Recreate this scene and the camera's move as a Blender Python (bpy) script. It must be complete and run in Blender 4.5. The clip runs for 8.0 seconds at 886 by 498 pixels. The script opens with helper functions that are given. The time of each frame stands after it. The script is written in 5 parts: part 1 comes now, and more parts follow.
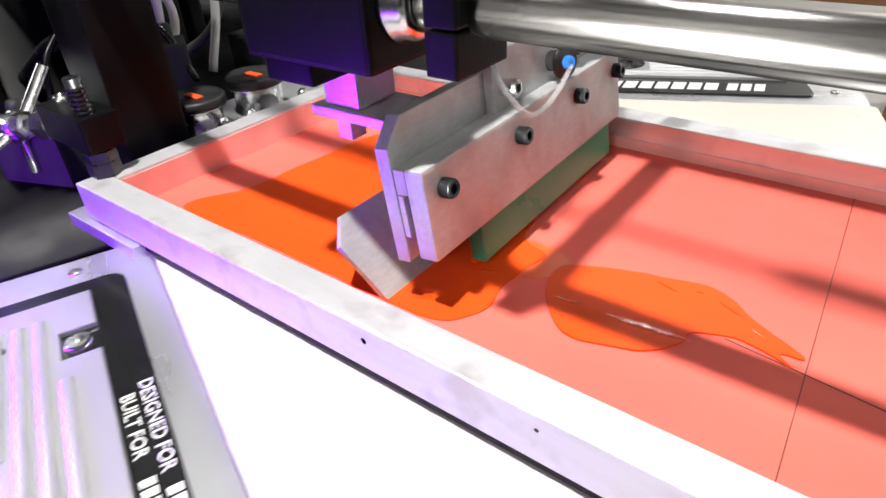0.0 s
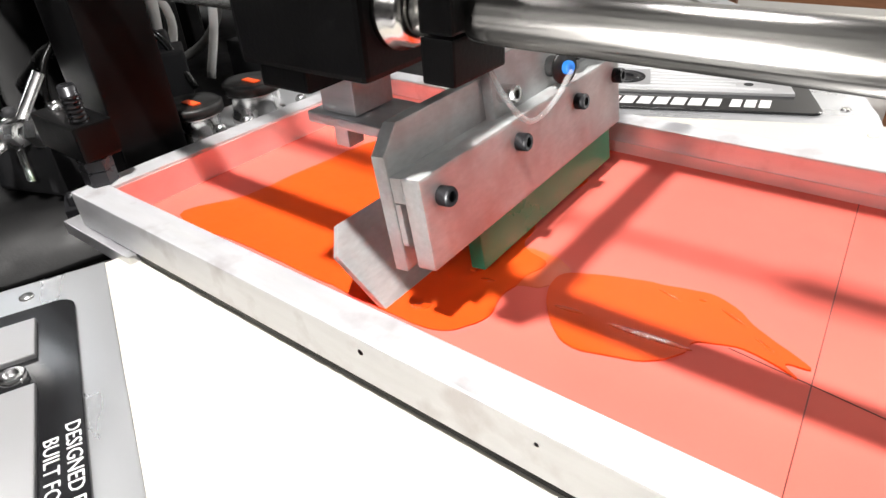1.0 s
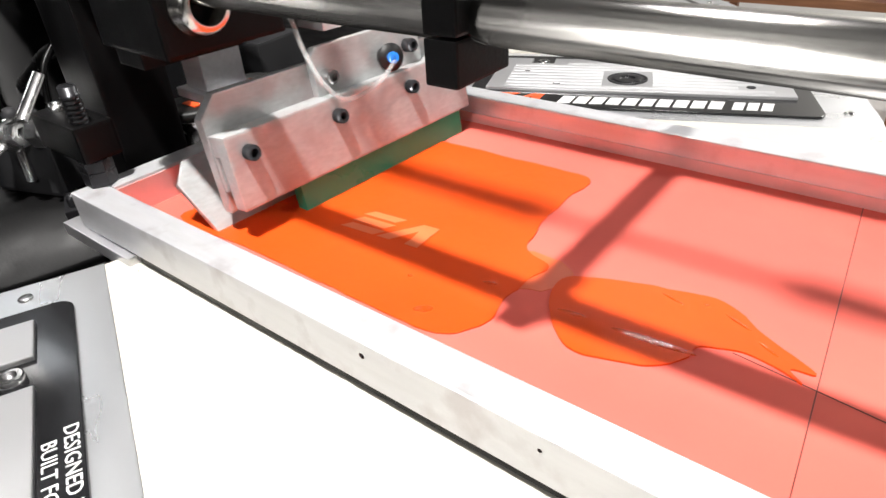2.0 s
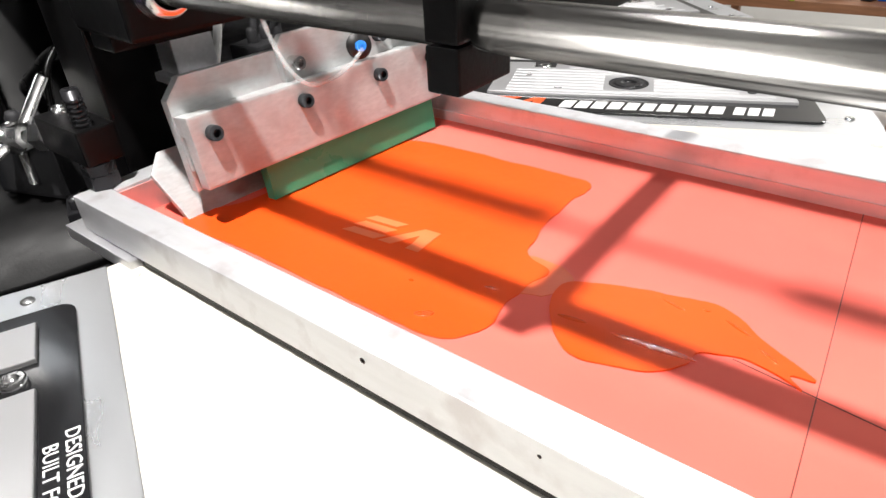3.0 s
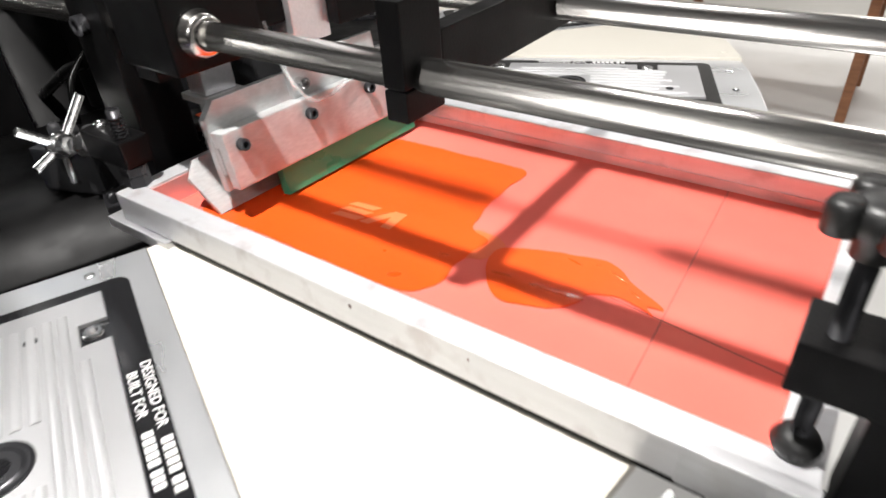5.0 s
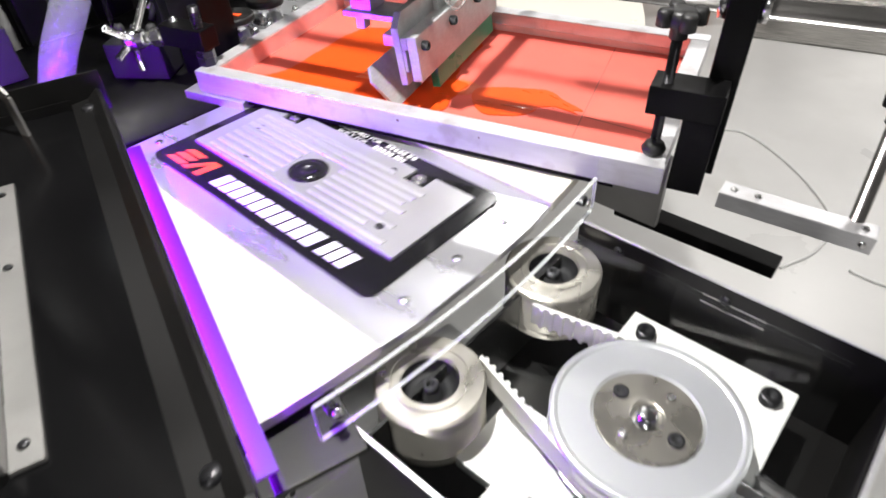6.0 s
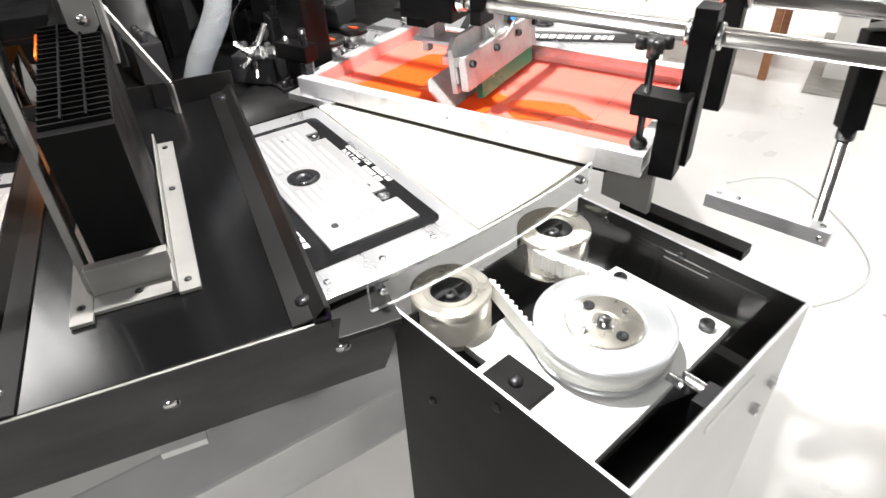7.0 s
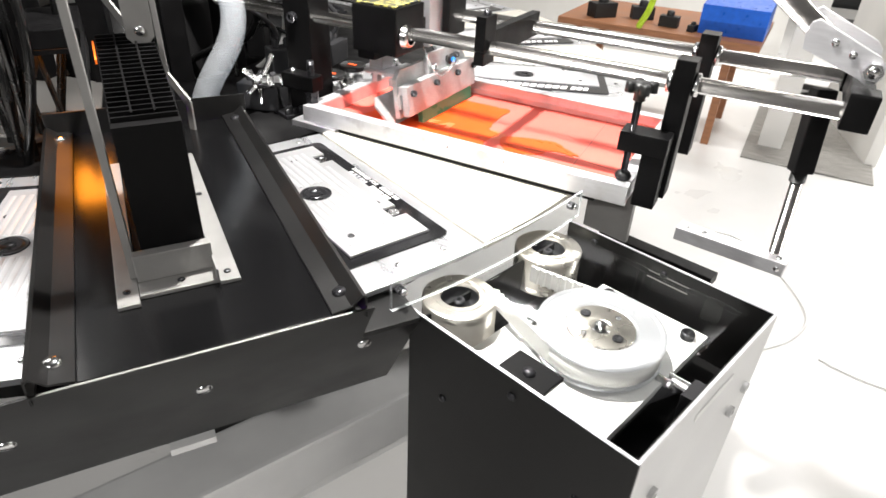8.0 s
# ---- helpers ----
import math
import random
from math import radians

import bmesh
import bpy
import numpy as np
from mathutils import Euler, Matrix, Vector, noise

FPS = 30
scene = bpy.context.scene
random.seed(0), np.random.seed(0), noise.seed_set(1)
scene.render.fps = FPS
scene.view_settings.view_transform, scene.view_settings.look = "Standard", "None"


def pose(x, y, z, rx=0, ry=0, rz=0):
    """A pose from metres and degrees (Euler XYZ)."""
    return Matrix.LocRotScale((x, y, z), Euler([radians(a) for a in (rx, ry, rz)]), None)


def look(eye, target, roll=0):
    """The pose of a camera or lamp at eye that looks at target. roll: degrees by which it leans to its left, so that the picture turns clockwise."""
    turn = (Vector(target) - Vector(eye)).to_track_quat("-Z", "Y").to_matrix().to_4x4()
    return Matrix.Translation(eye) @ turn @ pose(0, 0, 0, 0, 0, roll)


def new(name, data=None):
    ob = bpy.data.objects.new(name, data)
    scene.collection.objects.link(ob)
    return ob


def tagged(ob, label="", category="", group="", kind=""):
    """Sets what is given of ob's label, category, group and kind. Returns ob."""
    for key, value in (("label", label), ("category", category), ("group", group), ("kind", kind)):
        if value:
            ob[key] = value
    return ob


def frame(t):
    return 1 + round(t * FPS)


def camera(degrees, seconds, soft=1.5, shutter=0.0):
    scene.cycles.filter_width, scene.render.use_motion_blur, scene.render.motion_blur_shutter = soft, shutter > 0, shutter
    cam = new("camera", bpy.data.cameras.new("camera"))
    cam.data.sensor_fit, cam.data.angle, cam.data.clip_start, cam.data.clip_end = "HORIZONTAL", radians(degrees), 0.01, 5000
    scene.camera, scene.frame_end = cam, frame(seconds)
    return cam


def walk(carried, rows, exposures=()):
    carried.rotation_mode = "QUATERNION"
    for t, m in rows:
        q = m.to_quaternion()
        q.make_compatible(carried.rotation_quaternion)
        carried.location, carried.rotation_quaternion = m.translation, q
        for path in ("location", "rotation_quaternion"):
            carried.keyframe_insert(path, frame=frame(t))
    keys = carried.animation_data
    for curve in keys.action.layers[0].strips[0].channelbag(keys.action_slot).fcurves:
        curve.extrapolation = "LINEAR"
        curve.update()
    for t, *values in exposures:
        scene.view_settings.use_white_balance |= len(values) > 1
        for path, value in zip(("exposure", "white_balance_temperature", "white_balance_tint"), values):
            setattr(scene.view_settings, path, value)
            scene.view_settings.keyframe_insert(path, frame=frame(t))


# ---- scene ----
cam = camera(71.3, 8.0, 1.5, 0.4)
PATH = [
    (0, (0.415, -0.135, 1.116), (-0.645, 1.163, 0.024), -3.5),
    (0.5, (0.412, -0.131, 1.115), (-0.65, 1.167, 0.025), -3.7),
    (1, (0.413, -0.13, 1.115), (-0.655, 1.172, 0.035), -3.8),
    (1.5, (0.411, -0.129, 1.114), (-0.657, 1.175, 0.037), -3.7),
    (3, (0.411, -0.129, 1.116), (-0.663, 1.177, 0.047), -3.4),
    (3.5, (0.413, -0.123, 1.117), (-0.661, 1.177, 0.042), -3.8),
    (4, (0.414, -0.125, 1.116), (-0.691, 1.159, 0.053), -3.3),
    (5.3, (0.505, -0.269, 1.187), (-0.439, 1.058, 0.027), -3.1),
    (5.5, (0.513, -0.334, 1.199), (-0.342, 1.008, -0.013), -1.8),
    (5.7, (0.514, -0.386, 1.235), (-0.226, 0.913, -0.094), -3.3),
    (6, (0.536, -0.46, 1.24), (-0.149, 0.877, -0.082), -2.6),
    (6.5, (0.579, -0.537, 1.257), (-0.163, 0.792, -0.04), -2.5),
    (7, (0.654, -0.614, 1.278), (-0.237, 0.713, 0.076), -2.6),
    (7.5, (0.689, -0.671, 1.28), (-0.203, 0.722, 0.156), -0.8),
    (8, (0.633, -0.707, 1.274), (-0.16, 0.788, 0.21), 2.8),
]
walk(cam, [(t, look(*p)) for t, *p in PATH], exposures=[(0.0, -0.50), (0.5, -0.38), (1.0, -0.32), (4.2, -0.3), (5.3, -0.34), (5.6, -0.46), (6.2, -0.44), (6.5, -0.08), (7.0, 0.31), (8.0, 0.35)])

# ---------------------------------------------------------------- light
world = bpy.data.worlds.new("room_light")
scene.world = world
world.use_nodes = True
world.node_tree.nodes["Background"].inputs[0].default_value = (0.75, 0.78, 0.85, 1)
world.node_tree.nodes["Background"].inputs[1].default_value = 0.015


def area(name, eye, target, sx, sy, watts, colour):
    la = bpy.data.lights.new(name, "AREA")
    la.shape, la.size, la.size_y, la.energy, la.color = "RECTANGLE", sx, sy, watts, colour
    ob = new(name, la)
    ob.matrix_world = look(eye, target)
    return ob


area("work_lamp", (0.19, -0.13, 1.90), (0.20, 0.05, 0.92), 0.04, 0.04, 29, (1.0, 0.97, 0.94))
area("ceiling_tube_middle", (-0.32, 2.30, 2.9), (-0.32, 2.30, 0), 0.46, 0.07, 24, (1.0, 0.98, 0.96))
# unseen fill lamp added to brighten the floor behind the machine
area("ceiling_tube_rear", (1.2, 4.2, 2.9), (1.2, 4.2, 0), 1.6, 0.25, 115, (1.0, 0.97, 0.94))
area("ceiling_tube_side", (-2.6, -0.05, 2.9), (-2.6, -0.05, 0), 1.0, 1.2, 48, (1.0, 0.98, 0.96))
# unseen fill lamp added for the floor at the right
area("ceiling_tube_right", (3.6, 2.2, 2.9), (3.4, 2.2, 0), 0.25, 1.6, 70, (1.0, 0.98, 0.96))
area("ceiling_tube_behind", (0.9, -3.4, 2.9), (0.7, -1.6, 0), 0.6, 0.2, 62, (1.0, 0.98, 0.96))



# ---------------------------------------------------------------- materials
def mat(name, colour, rough=0.5, metal=0.0, vary=0.12, scale=30.0, bump=0.0, bscale=200.0, stretch=(1, 1, 1), rvary=0.1, coat=0.0,
        dirt=None, dirt_scale=12.0, dirt_from=0.6, dirt_to=0.75, spec=0.5):
    m = bpy.data.materials.new(name)
    m.use_nodes = True
    nt = m.node_tree
    N, Lk = nt.nodes, nt.links
    b = N["Principled BSDF"]
    tc = N.new("ShaderNodeTexCoord")
    mp = N.new("ShaderNodeMapping")
    mp.inputs["Scale"].default_value = stretch
    Lk.new(tc.outputs["Object"], mp.inputs[0])
    n1 = N.new("ShaderNodeTexNoise")
    n1.inputs["Scale"].default_value, n1.inputs["Detail"].default_value = scale, 6
    Lk.new(mp.outputs[0], n1.inputs["Vector"])
    r1 = N.new("ShaderNodeValToRGB")
    lo = tuple(max(0, c * (1 - vary)) for c in colour) + (1,)
    hi = tuple(min(1, c * (1 + vary)) for c in colour) + (1,)
    r1.color_ramp.elements[0].position, r1.color_ramp.elements[1].position = 0.3, 0.7
    r1.color_ramp.elements[0].color, r1.color_ramp.elements[1].color = lo, hi
    Lk.new(n1.outputs[0], r1.inputs[0])
    out = r1.outputs[0]
    if dirt:
        n2 = N.new("ShaderNodeTexNoise")
        n2.inputs["Scale"].default_value, n2.inputs["Detail"].default_value = dirt_scale, 8
        Lk.new(tc.outputs["Object"], n2.inputs["Vector"])
        mr = N.new("ShaderNodeMapRange")
        mr.inputs[1].default_value, mr.inputs[2].default_value = dirt_from, dirt_to
        Lk.new(n2.outputs[0], mr.inputs[0])
        mx = N.new("ShaderNodeMix")
        mx.data_type = "RGBA"
        Lk.new(mr.outputs[0], mx.inputs[0])
        Lk.new(out, mx.inputs[6])
        mx.inputs[7].default_value = (*dirt, 1)
        out = mx.outputs[2]
    Lk.new(out, b.inputs["Base Color"])
    b.inputs["Metallic"].default_value = metal
    b.inputs["Specular IOR Level"].default_value = spec
    b.inputs["Coat Weight"].default_value = coat
    rr = N.new("ShaderNodeMapRange")
    rr.inputs[1].default_value, rr.inputs[2].default_value = 0.3, 0.7
    rr.inputs[3].default_value, rr.inputs[4].default_value = max(0.02, rough - rvary), min(1, rough + rvary)
    Lk.new(n1.outputs[0], rr.inputs[0])
    Lk.new(rr.outputs[0], b.inputs["Roughness"])
    if bump:
        n3 = N.new("ShaderNodeTexNoise")
        n3.inputs["Scale"].default_value, n3.inputs["Detail"].default_value = bscale, 4
        Lk.new(mp.outputs[0], n3.inputs["Vector"])
        bp = N.new("ShaderNodeBump")
        bp.inputs["Strength"].default_value, bp.inputs["Distance"].default_value = bump, 0.001
        Lk.new(n3.outputs[0], bp.inputs["Height"])
        Lk.new(bp.outputs[0], b.inputs["Normal"])
    return m


def glow(name, colour, strength, base=None):
    m = bpy.data.materials.new(name)
    m.use_nodes = True
    b = m.node_tree.nodes["Principled BSDF"]
    b.inputs["Base Color"].default_value = (*(base or colour), 1)
    b.inputs["Emission Color"].default_value = (*colour, 1)
    b.inputs["Emission Strength"].default_value = strength
    return m


def clear(name, tint=(1, 1, 1), rough=0.02, see=0.85, milky=False):
    """Clear plastic: mostly passes light straight on, with a glossy skin."""
    m = bpy.data.materials.new(name)
    m.use_nodes = True
    nt = m.node_tree
    b = nt.nodes["Principled BSDF"]
    out = nt.nodes["Material Output"]
    b.inputs["Base Color"].default_value = (*tint, 1)
    b.inputs["Roughness"].default_value = rough
    tr = nt.nodes.new("ShaderNodeBsdfTransparent")
    tr.inputs[0].default_value = (*tint, 1)
    mx = nt.nodes.new("ShaderNodeMixShader")
    mx.inputs[0].default_value = 1 - see
    nt.links.new(tr.outputs[0], mx.inputs[1])
    gs = nt.nodes.new("ShaderNodeBsdfGlossy")
    gs.inputs["Roughness"].default_value = rough
    nt.links.new(b.outputs[0] if milky else gs.outputs[0], mx.inputs[2])
    nt.links.new(mx.outputs[0], out.inputs[0])
    return m


ALU = mat("brushed_aluminium", (0.76, 0.76, 0.78), 0.36, 0.8, 0.05, 40, 0.08, 500, (1, 8, 8), 0.06, dirt=(0.66, 0.65, 0.65), dirt_scale=25)
ALU_Y = mat("milled_aluminium", (0.52, 0.535, 0.535), 0.46, 0.4, 0.10, 140, 0.15, 700, (3, 1, 3), 0.08, dirt=(0.44, 0.41, 0.41), dirt_scale=45, dirt_from=0.48, dirt_to=0.72)
ALU_FR = mat("worn_frame_aluminium", (0.70, 0.70, 0.72), 0.40, 0.55, 0.05, 30, 0.1, 400, (1, 6, 6), 0.06, dirt=(0.55, 0.53, 0.54), dirt_scale=35, dirt_from=0.54, dirt_to=0.68)
STAIN = mat("ink_stained_aluminium", (0.80, 0.50, 0.47), 0.45, 0.3, 0.15, 20, 0.1, 300, (1, 1, 1), 0.1, dirt=(0.76, 0.70, 0.70), dirt_scale=14)
RIDGE = mat("milled_ridge_aluminium", (0.66, 0.66, 0.67), 0.33, 0.65, 0.04, 9, 0.0, 300, (1, 4, 1), 0.05)
NEST = mat("machined_nest_aluminium", (0.54, 0.54, 0.55), 0.36, 0.6, 0.05, 9, 0.0, 300, (1, 3, 3), 0.04, dirt=(0.50, 0.50, 0.51), dirt_scale=14, dirt_from=0.5, dirt_to=0.9)
TURNED = mat("turned_aluminium", (0.60, 0.61, 0.625), 0.38, 0.6, 0.02, 15, rvary=0.03)
PLATE = mat("scuffed_plate_aluminium", (0.75, 0.76, 0.78), 0.30, 0.8, 0.035, 12, 0.03, 300, (1, 3, 1), 0.05)
STEEL = mat("polished_steel", (0.74, 0.72, 0.69), 0.18, 1.0, 0.06, 20, 0.04, 500, (0.3, 20, 20), 0.05)
CHROME = mat("bright_screw_steel", (0.70, 0.70, 0.70), 0.22, 1.0, 0.06, 60)
BEAR = mat("bearing_steel", (0.46, 0.435, 0.385), 0.30, 0.85, 0.08, 30, 0.05, 300)
BLACK = mat("black_anodised", (0.0035, 0.0034, 0.0036), 0.42, 0.0, 0.25, 25, 0.1, 500, rvary=0.1, spec=0.12)
BLACKG = mat("black_gloss_powder_coat", (0.0035, 0.0035, 0.0038), 0.17, 0.0, 0.3, 6, 0.02, 300, rvary=0.02, dirt=(0.010, 0.010, 0.010), dirt_scale=4, spec=0.55)
BLACKM = mat("black_matt_sheet", (0.0065, 0.0063, 0.0062), 0.38, 0.0, 0.2, 10, 0.06, 900, rvary=0.06, spec=0.32)
RUBBER = mat("black_rubber", (0.008, 0.008, 0.008), 0.5, 0.0, 0.2, 40)
OXIDE = mat("black_oxide_screw", (0.03, 0.03, 0.033), 0.32, 0.6, 0.2, 80)
GREYP = mat("pale_grey_panel", (0.72, 0.72, 0.71), 0.4, 0.1, 0.06, 12, 0.06, 500)
CREAM = mat("cream_laminate", (0.65, 0.62, 0.55), 0.38, 0.0, 0.02, 5, 0.05, 700, rvary=0.05, dirt=(0.61, 0.58, 0.51), dirt_scale=7, dirt_from=0.62, dirt_to=0.9)
WHITE = mat("white_plastic", (0.82, 0.82, 0.80), 0.38, 0.0, 0.03, 12)
BELT = mat("white_urethane_belt", (0.78, 0.77, 0.74), 0.45, 0.0, 0.06, 30)
GREEN = mat("green_urethane", (0.028, 0.30, 0.17), 0.33, 0.0, 0.08, 20, 0.05, 200, dirt=(0.024, 0.25, 0.14), dirt_scale=15)
MESH = mat("coral_screen_mesh", (0.83, 0.152, 0.118), 0.5, 0.0, 0.10, 5, 0.08, 1800, rvary=0.04, dirt=(0.83, 0.168, 0.128), dirt_scale=8, dirt_from=0.5, dirt_to=0.7, spec=0.05)
INK = mat("wet_orange_ink", (0.84, 0.082, 0.010), 0.42, 0.0, 0.05, 14, 0.25, 60, rvary=0.05, spec=0.12)
WETINK = mat("glossy_ink_bead", (0.80, 0.07, 0.004), 0.06, 0.0, 0.05, 40, 1.0, 350, rvary=0.03, spec=1.0, coat=1.0)
INKTHIN = mat("thin_orange_ink", (0.82, 0.12, 0.03), 0.35, 0.0, 0.05, 20, 0.1, 90)
STENCIL = mat("open_stencil_mesh", (0.86, 0.17, 0.055), 0.4, 0.0, 0.05, 60)
PENCIL = mat("pencil_line", (0.16, 0.04, 0.03), 0.6)
ORANGE = mat("orange_print", (0.85, 0.10, 0.02), 0.4, 0.0, 0.03)
LETTER = mat("white_print", (0.80, 0.80, 0.80), 0.45, 0.0, 0.02)
LABELB = mat("black_gloss_label", (0.012, 0.012, 0.013), 0.12, 0.0, 0.2, 12, rvary=0.04)
BLUEP = mat("blue_plastic", (0.01, 0.12, 0.62), 0.35)
BLUES = mat("blue_threadlocker", (0.01, 0.15, 0.55), 0.4)
WOOD = mat("brown_wood", (0.30, 0.13, 0.06), 0.5, 0.0, 0.25, 8, 0.1, 80, (1, 8, 8))
FLOORM = mat("white_vinyl_floor", (0.80, 0.79, 0.77), 0.32, 0.0, 0.05, 3, 0.04, 60, rvary=0.06, dirt=(0.68, 0.66, 0.62), dirt_scale=2.2, dirt_from=0.58, dirt_to=0.8)
CEILM = mat("dark_ceiling_paint", (0.14, 0.14, 0.145), 0.8, 0.0, 0.1, 4)
WALLM = mat("white_wall_paint", (0.74, 0.73, 0.70), 0.6, 0.0, 0.03, 5, 0.1, 200)
DARKW = mat("dark_wall_paint", (0.06, 0.06, 0.065), 0.7, 0.0, 0.1, 5)
RUG = mat("grey_woven_mat", (0.28, 0.27, 0.25), 0.9, 0.0, 0.5, 9, 0.3, 300, (1, 30, 1))
YELLOW = mat("yellow_green_hose", (0.50, 0.70, 0.03), 0.4)
HOSE = clear("clear_hose", (0.88, 0.91, 0.94), 0.10, 0.80, True)
TUBE = clear("clear_air_tube", (0.90, 0.92, 0.92), 0.08, 0.74, True)
GREYM = mat("dull_zinc_bracket", (0.29, 0.285, 0.275), 0.42, 0.45, 0.08, 30, 0.08, 400, rvary=0.06, dirt=(0.26, 0.25, 0.24), dirt_scale=30)
ACRYL = clear("clear_acrylic", (0.97, 0.98, 0.98), 0.03, 0.955)
EDGEA = clear("acrylic_cut_edge", (0.92, 0.94, 0.94), 0.2, 0.72, True)
VIOLET = glow("curing_led_face", (0.24, 0.0, 1.0), 300.0)
# glow in place of the violet light on the table beside the cover
VIOLET_SPILL = glow("violet_spill_glow", (0.34, 0.0, 1.0), 0.46, (0.006, 0.0, 0.015))
EMBER_DIM = glow("dim_heater_glow", (1.0, 0.18, 0.01), 0.45)
CABLE = mat("glossy_black_cable", (0.006, 0.006, 0.006), 0.22, 0.0, 0.2, 40)
EMBER = glow("heater_glow", (1.0, 0.30, 0.02), 11.0)
DULL = mat("dull_dark_plate", (0.10, 0.097, 0.092), 0.5, 0.2, 0.25, 12, 0.05, 300)
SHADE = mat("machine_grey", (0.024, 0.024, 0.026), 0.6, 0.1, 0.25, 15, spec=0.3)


# ---------------------------------------------------------------- mesh helpers
def fin(b, verts, m):
    if m is not None:
        bmesh.ops.transform(b, matrix=m, verts=verts)


def box(b, x0, x1, y0, y1, z0, z1, bev=0.0, m=None):
    vs = bmesh.ops.create_cube(b, size=1)["verts"]
    bmesh.ops.transform(b, matrix=Matrix.LocRotScale(((x0 + x1) / 2, (y0 + y1) / 2, (z0 + z1) / 2), None, (abs(x1 - x0), abs(y1 - y0), abs(z1 - z0))), verts=vs)
    fin(b, vs, m)
    if bev:
        es = list({e for v in vs for e in v.link_edges})
        bmesh.ops.bevel(b, geom=es, offset=bev, segments=2, profile=0.7, affect="EDGES")
    return b


def prism(b, pts, z0, z1, bev=0.0, m=None):
    """A flat outline, drawn anticlockwise, raised from z0 to z1."""
    lo = [b.verts.new((x, y, z0)) for x, y in pts]
    hi = [b.verts.new((x, y, z1)) for x, y in pts]
    n = len(pts)
    fs = [b.faces.new(hi), b.faces.new(lo[::-1])]
    for i in range(n):
        fs.append(b.faces.new((lo[i], lo[(i + 1) % n], hi[(i + 1) % n], hi[i])))
    fin(b, lo + hi, m)
    bmesh.ops.recalc_face_normals(b, faces=fs)
    if bev:
        bmesh.ops.bevel(b, geom=list(fs[0].edges), offset=bev, segments=2, profile=0.7, affect="EDGES")
    return b


def lathe(b, prof, seg=32, m=None, smooth=True):
    """Turns (radius, height) pairs about z."""
    rings, vs = [], []
    for r, z in prof:
        if r < 1e-6:
            ring = [b.verts.new((0, 0, z))]
        else:
            ring = [b.verts.new((r * math.cos(2 * math.pi * i / seg), r * math.sin(2 * math.pi * i / seg), z)) for i in range(seg)]
        rings.append(ring)
        vs += ring
    fs = []
    for p, q in zip(rings, rings[1:]):
        for i in range(seg):
            j = (i + 1) % seg
            if len(p) == 1 and len(q) == 1:
                continue
            if len(p) == 1:
                fs.append(b.faces.new((p[0], q[j], q[i])))
            elif len(q) == 1:
                fs.append(b.faces.new((p[i], p[j], q[0])))
            else:
                fs.append(b.faces.new((p[i], p[j], q[j], q[i])))
    bmesh.ops.recalc_face_normals(b, faces=fs)
    for f in fs:
        f.smooth = smooth
    fin(b, vs, m)
    return b


def crisp(prof):
    """Doubles the points of a profile, so that every turned edge stays sharp."""
    return [p for q in prof for p in (q, q)]


def along(p, q):
    """The pose that puts z along p to q, standing at p."""
    p, q = Vector(p), Vector(q)
    return Matrix.Translation(p) @ (q - p).to_track_quat("Z", "Y").to_matrix().to_4x4()


def rod(b, p, q, r, seg=24, cham=0.0):
    h = (Vector(q) - Vector(p)).length
    c = cham or r * 0.12
    return lathe(b, [(0, 0), (r - c, 0), (r - c, 0), (r, c), (r, c), (r, h - c), (r, h - c), (r - c, h), (r - c, h), (0, h)], seg, along(p, q))


def tube(b, pts, r, seg=10, steps=8):
    """A round hose through the points."""
    P = [Vector(p) for p in pts]
    P = [P[0] * 2 - P[1]] + P + [P[-1] * 2 - P[-2]]
    line = []
    for i in range(1, len(P) - 2):
        for k in range(steps):
            t = k / steps
            a, c, d, e = P[i - 1], P[i], P[i + 1], P[i + 2]
            line.append(0.5 * (2 * c + (d - a) * t + (2 * a - 5 * c + 4 * d - e) * t * t + (3 * c - a - 3 * d + e) * t ** 3))
    line.append(P[-2])
    side = (line[1] - line[0]).orthogonal().normalized()
    rings = []
    for i, p in enumerate(line):
        d = (line[min(i + 1, len(line) - 1)] - line[max(i - 1, 0)]).normalized()
        side = (side - d * side.dot(d)).normalized()
        up = d.cross(side)
        rings.append([b.verts.new(p + r * (math.cos(2 * math.pi * k / seg) * side + math.sin(2 * math.pi * k / seg) * up)) for k in range(seg)])
    for p, q in zip(rings, rings[1:]):
        for k in range(seg):
            f = b.faces.new((p[k], p[(k + 1) % seg], q[(k + 1) % seg], q[k]))
            f.smooth = True
    b.faces.new(rings[0][::-1])
    b.faces.new(rings[-1])
    return b


def sector(b, r0, r1, a0, a1, z0, z1, n=12, bev=0.0):
    """A piece of a ring, angles in degrees."""
    A = [radians(a0 + (a1 - a0) * i / n) for i in range(n + 1)]
    pts = [(r1 * math.cos(a), r1 * math.sin(a)) for a in A] + [(r0 * math.cos(a), r0 * math.sin(a)) for a in reversed(A)]
    return prism(b, pts, z0, z1, bev)


WORLDS = {}


def thing(name, at, label, category, group="", kind="", m=None):
    """An empty at the base of a thing; its parts are given in the space of m, or in world metres."""
    ob = new(name)
    ob.matrix_world = m if m is not None else Matrix.Translation(at)
    ob.empty_display_size = 0.02
    WORLDS[ob.name] = Matrix.Identity(4) if m is not None else Matrix.Translation(at).inverted()
    return tagged(ob, label, category, group, kind)


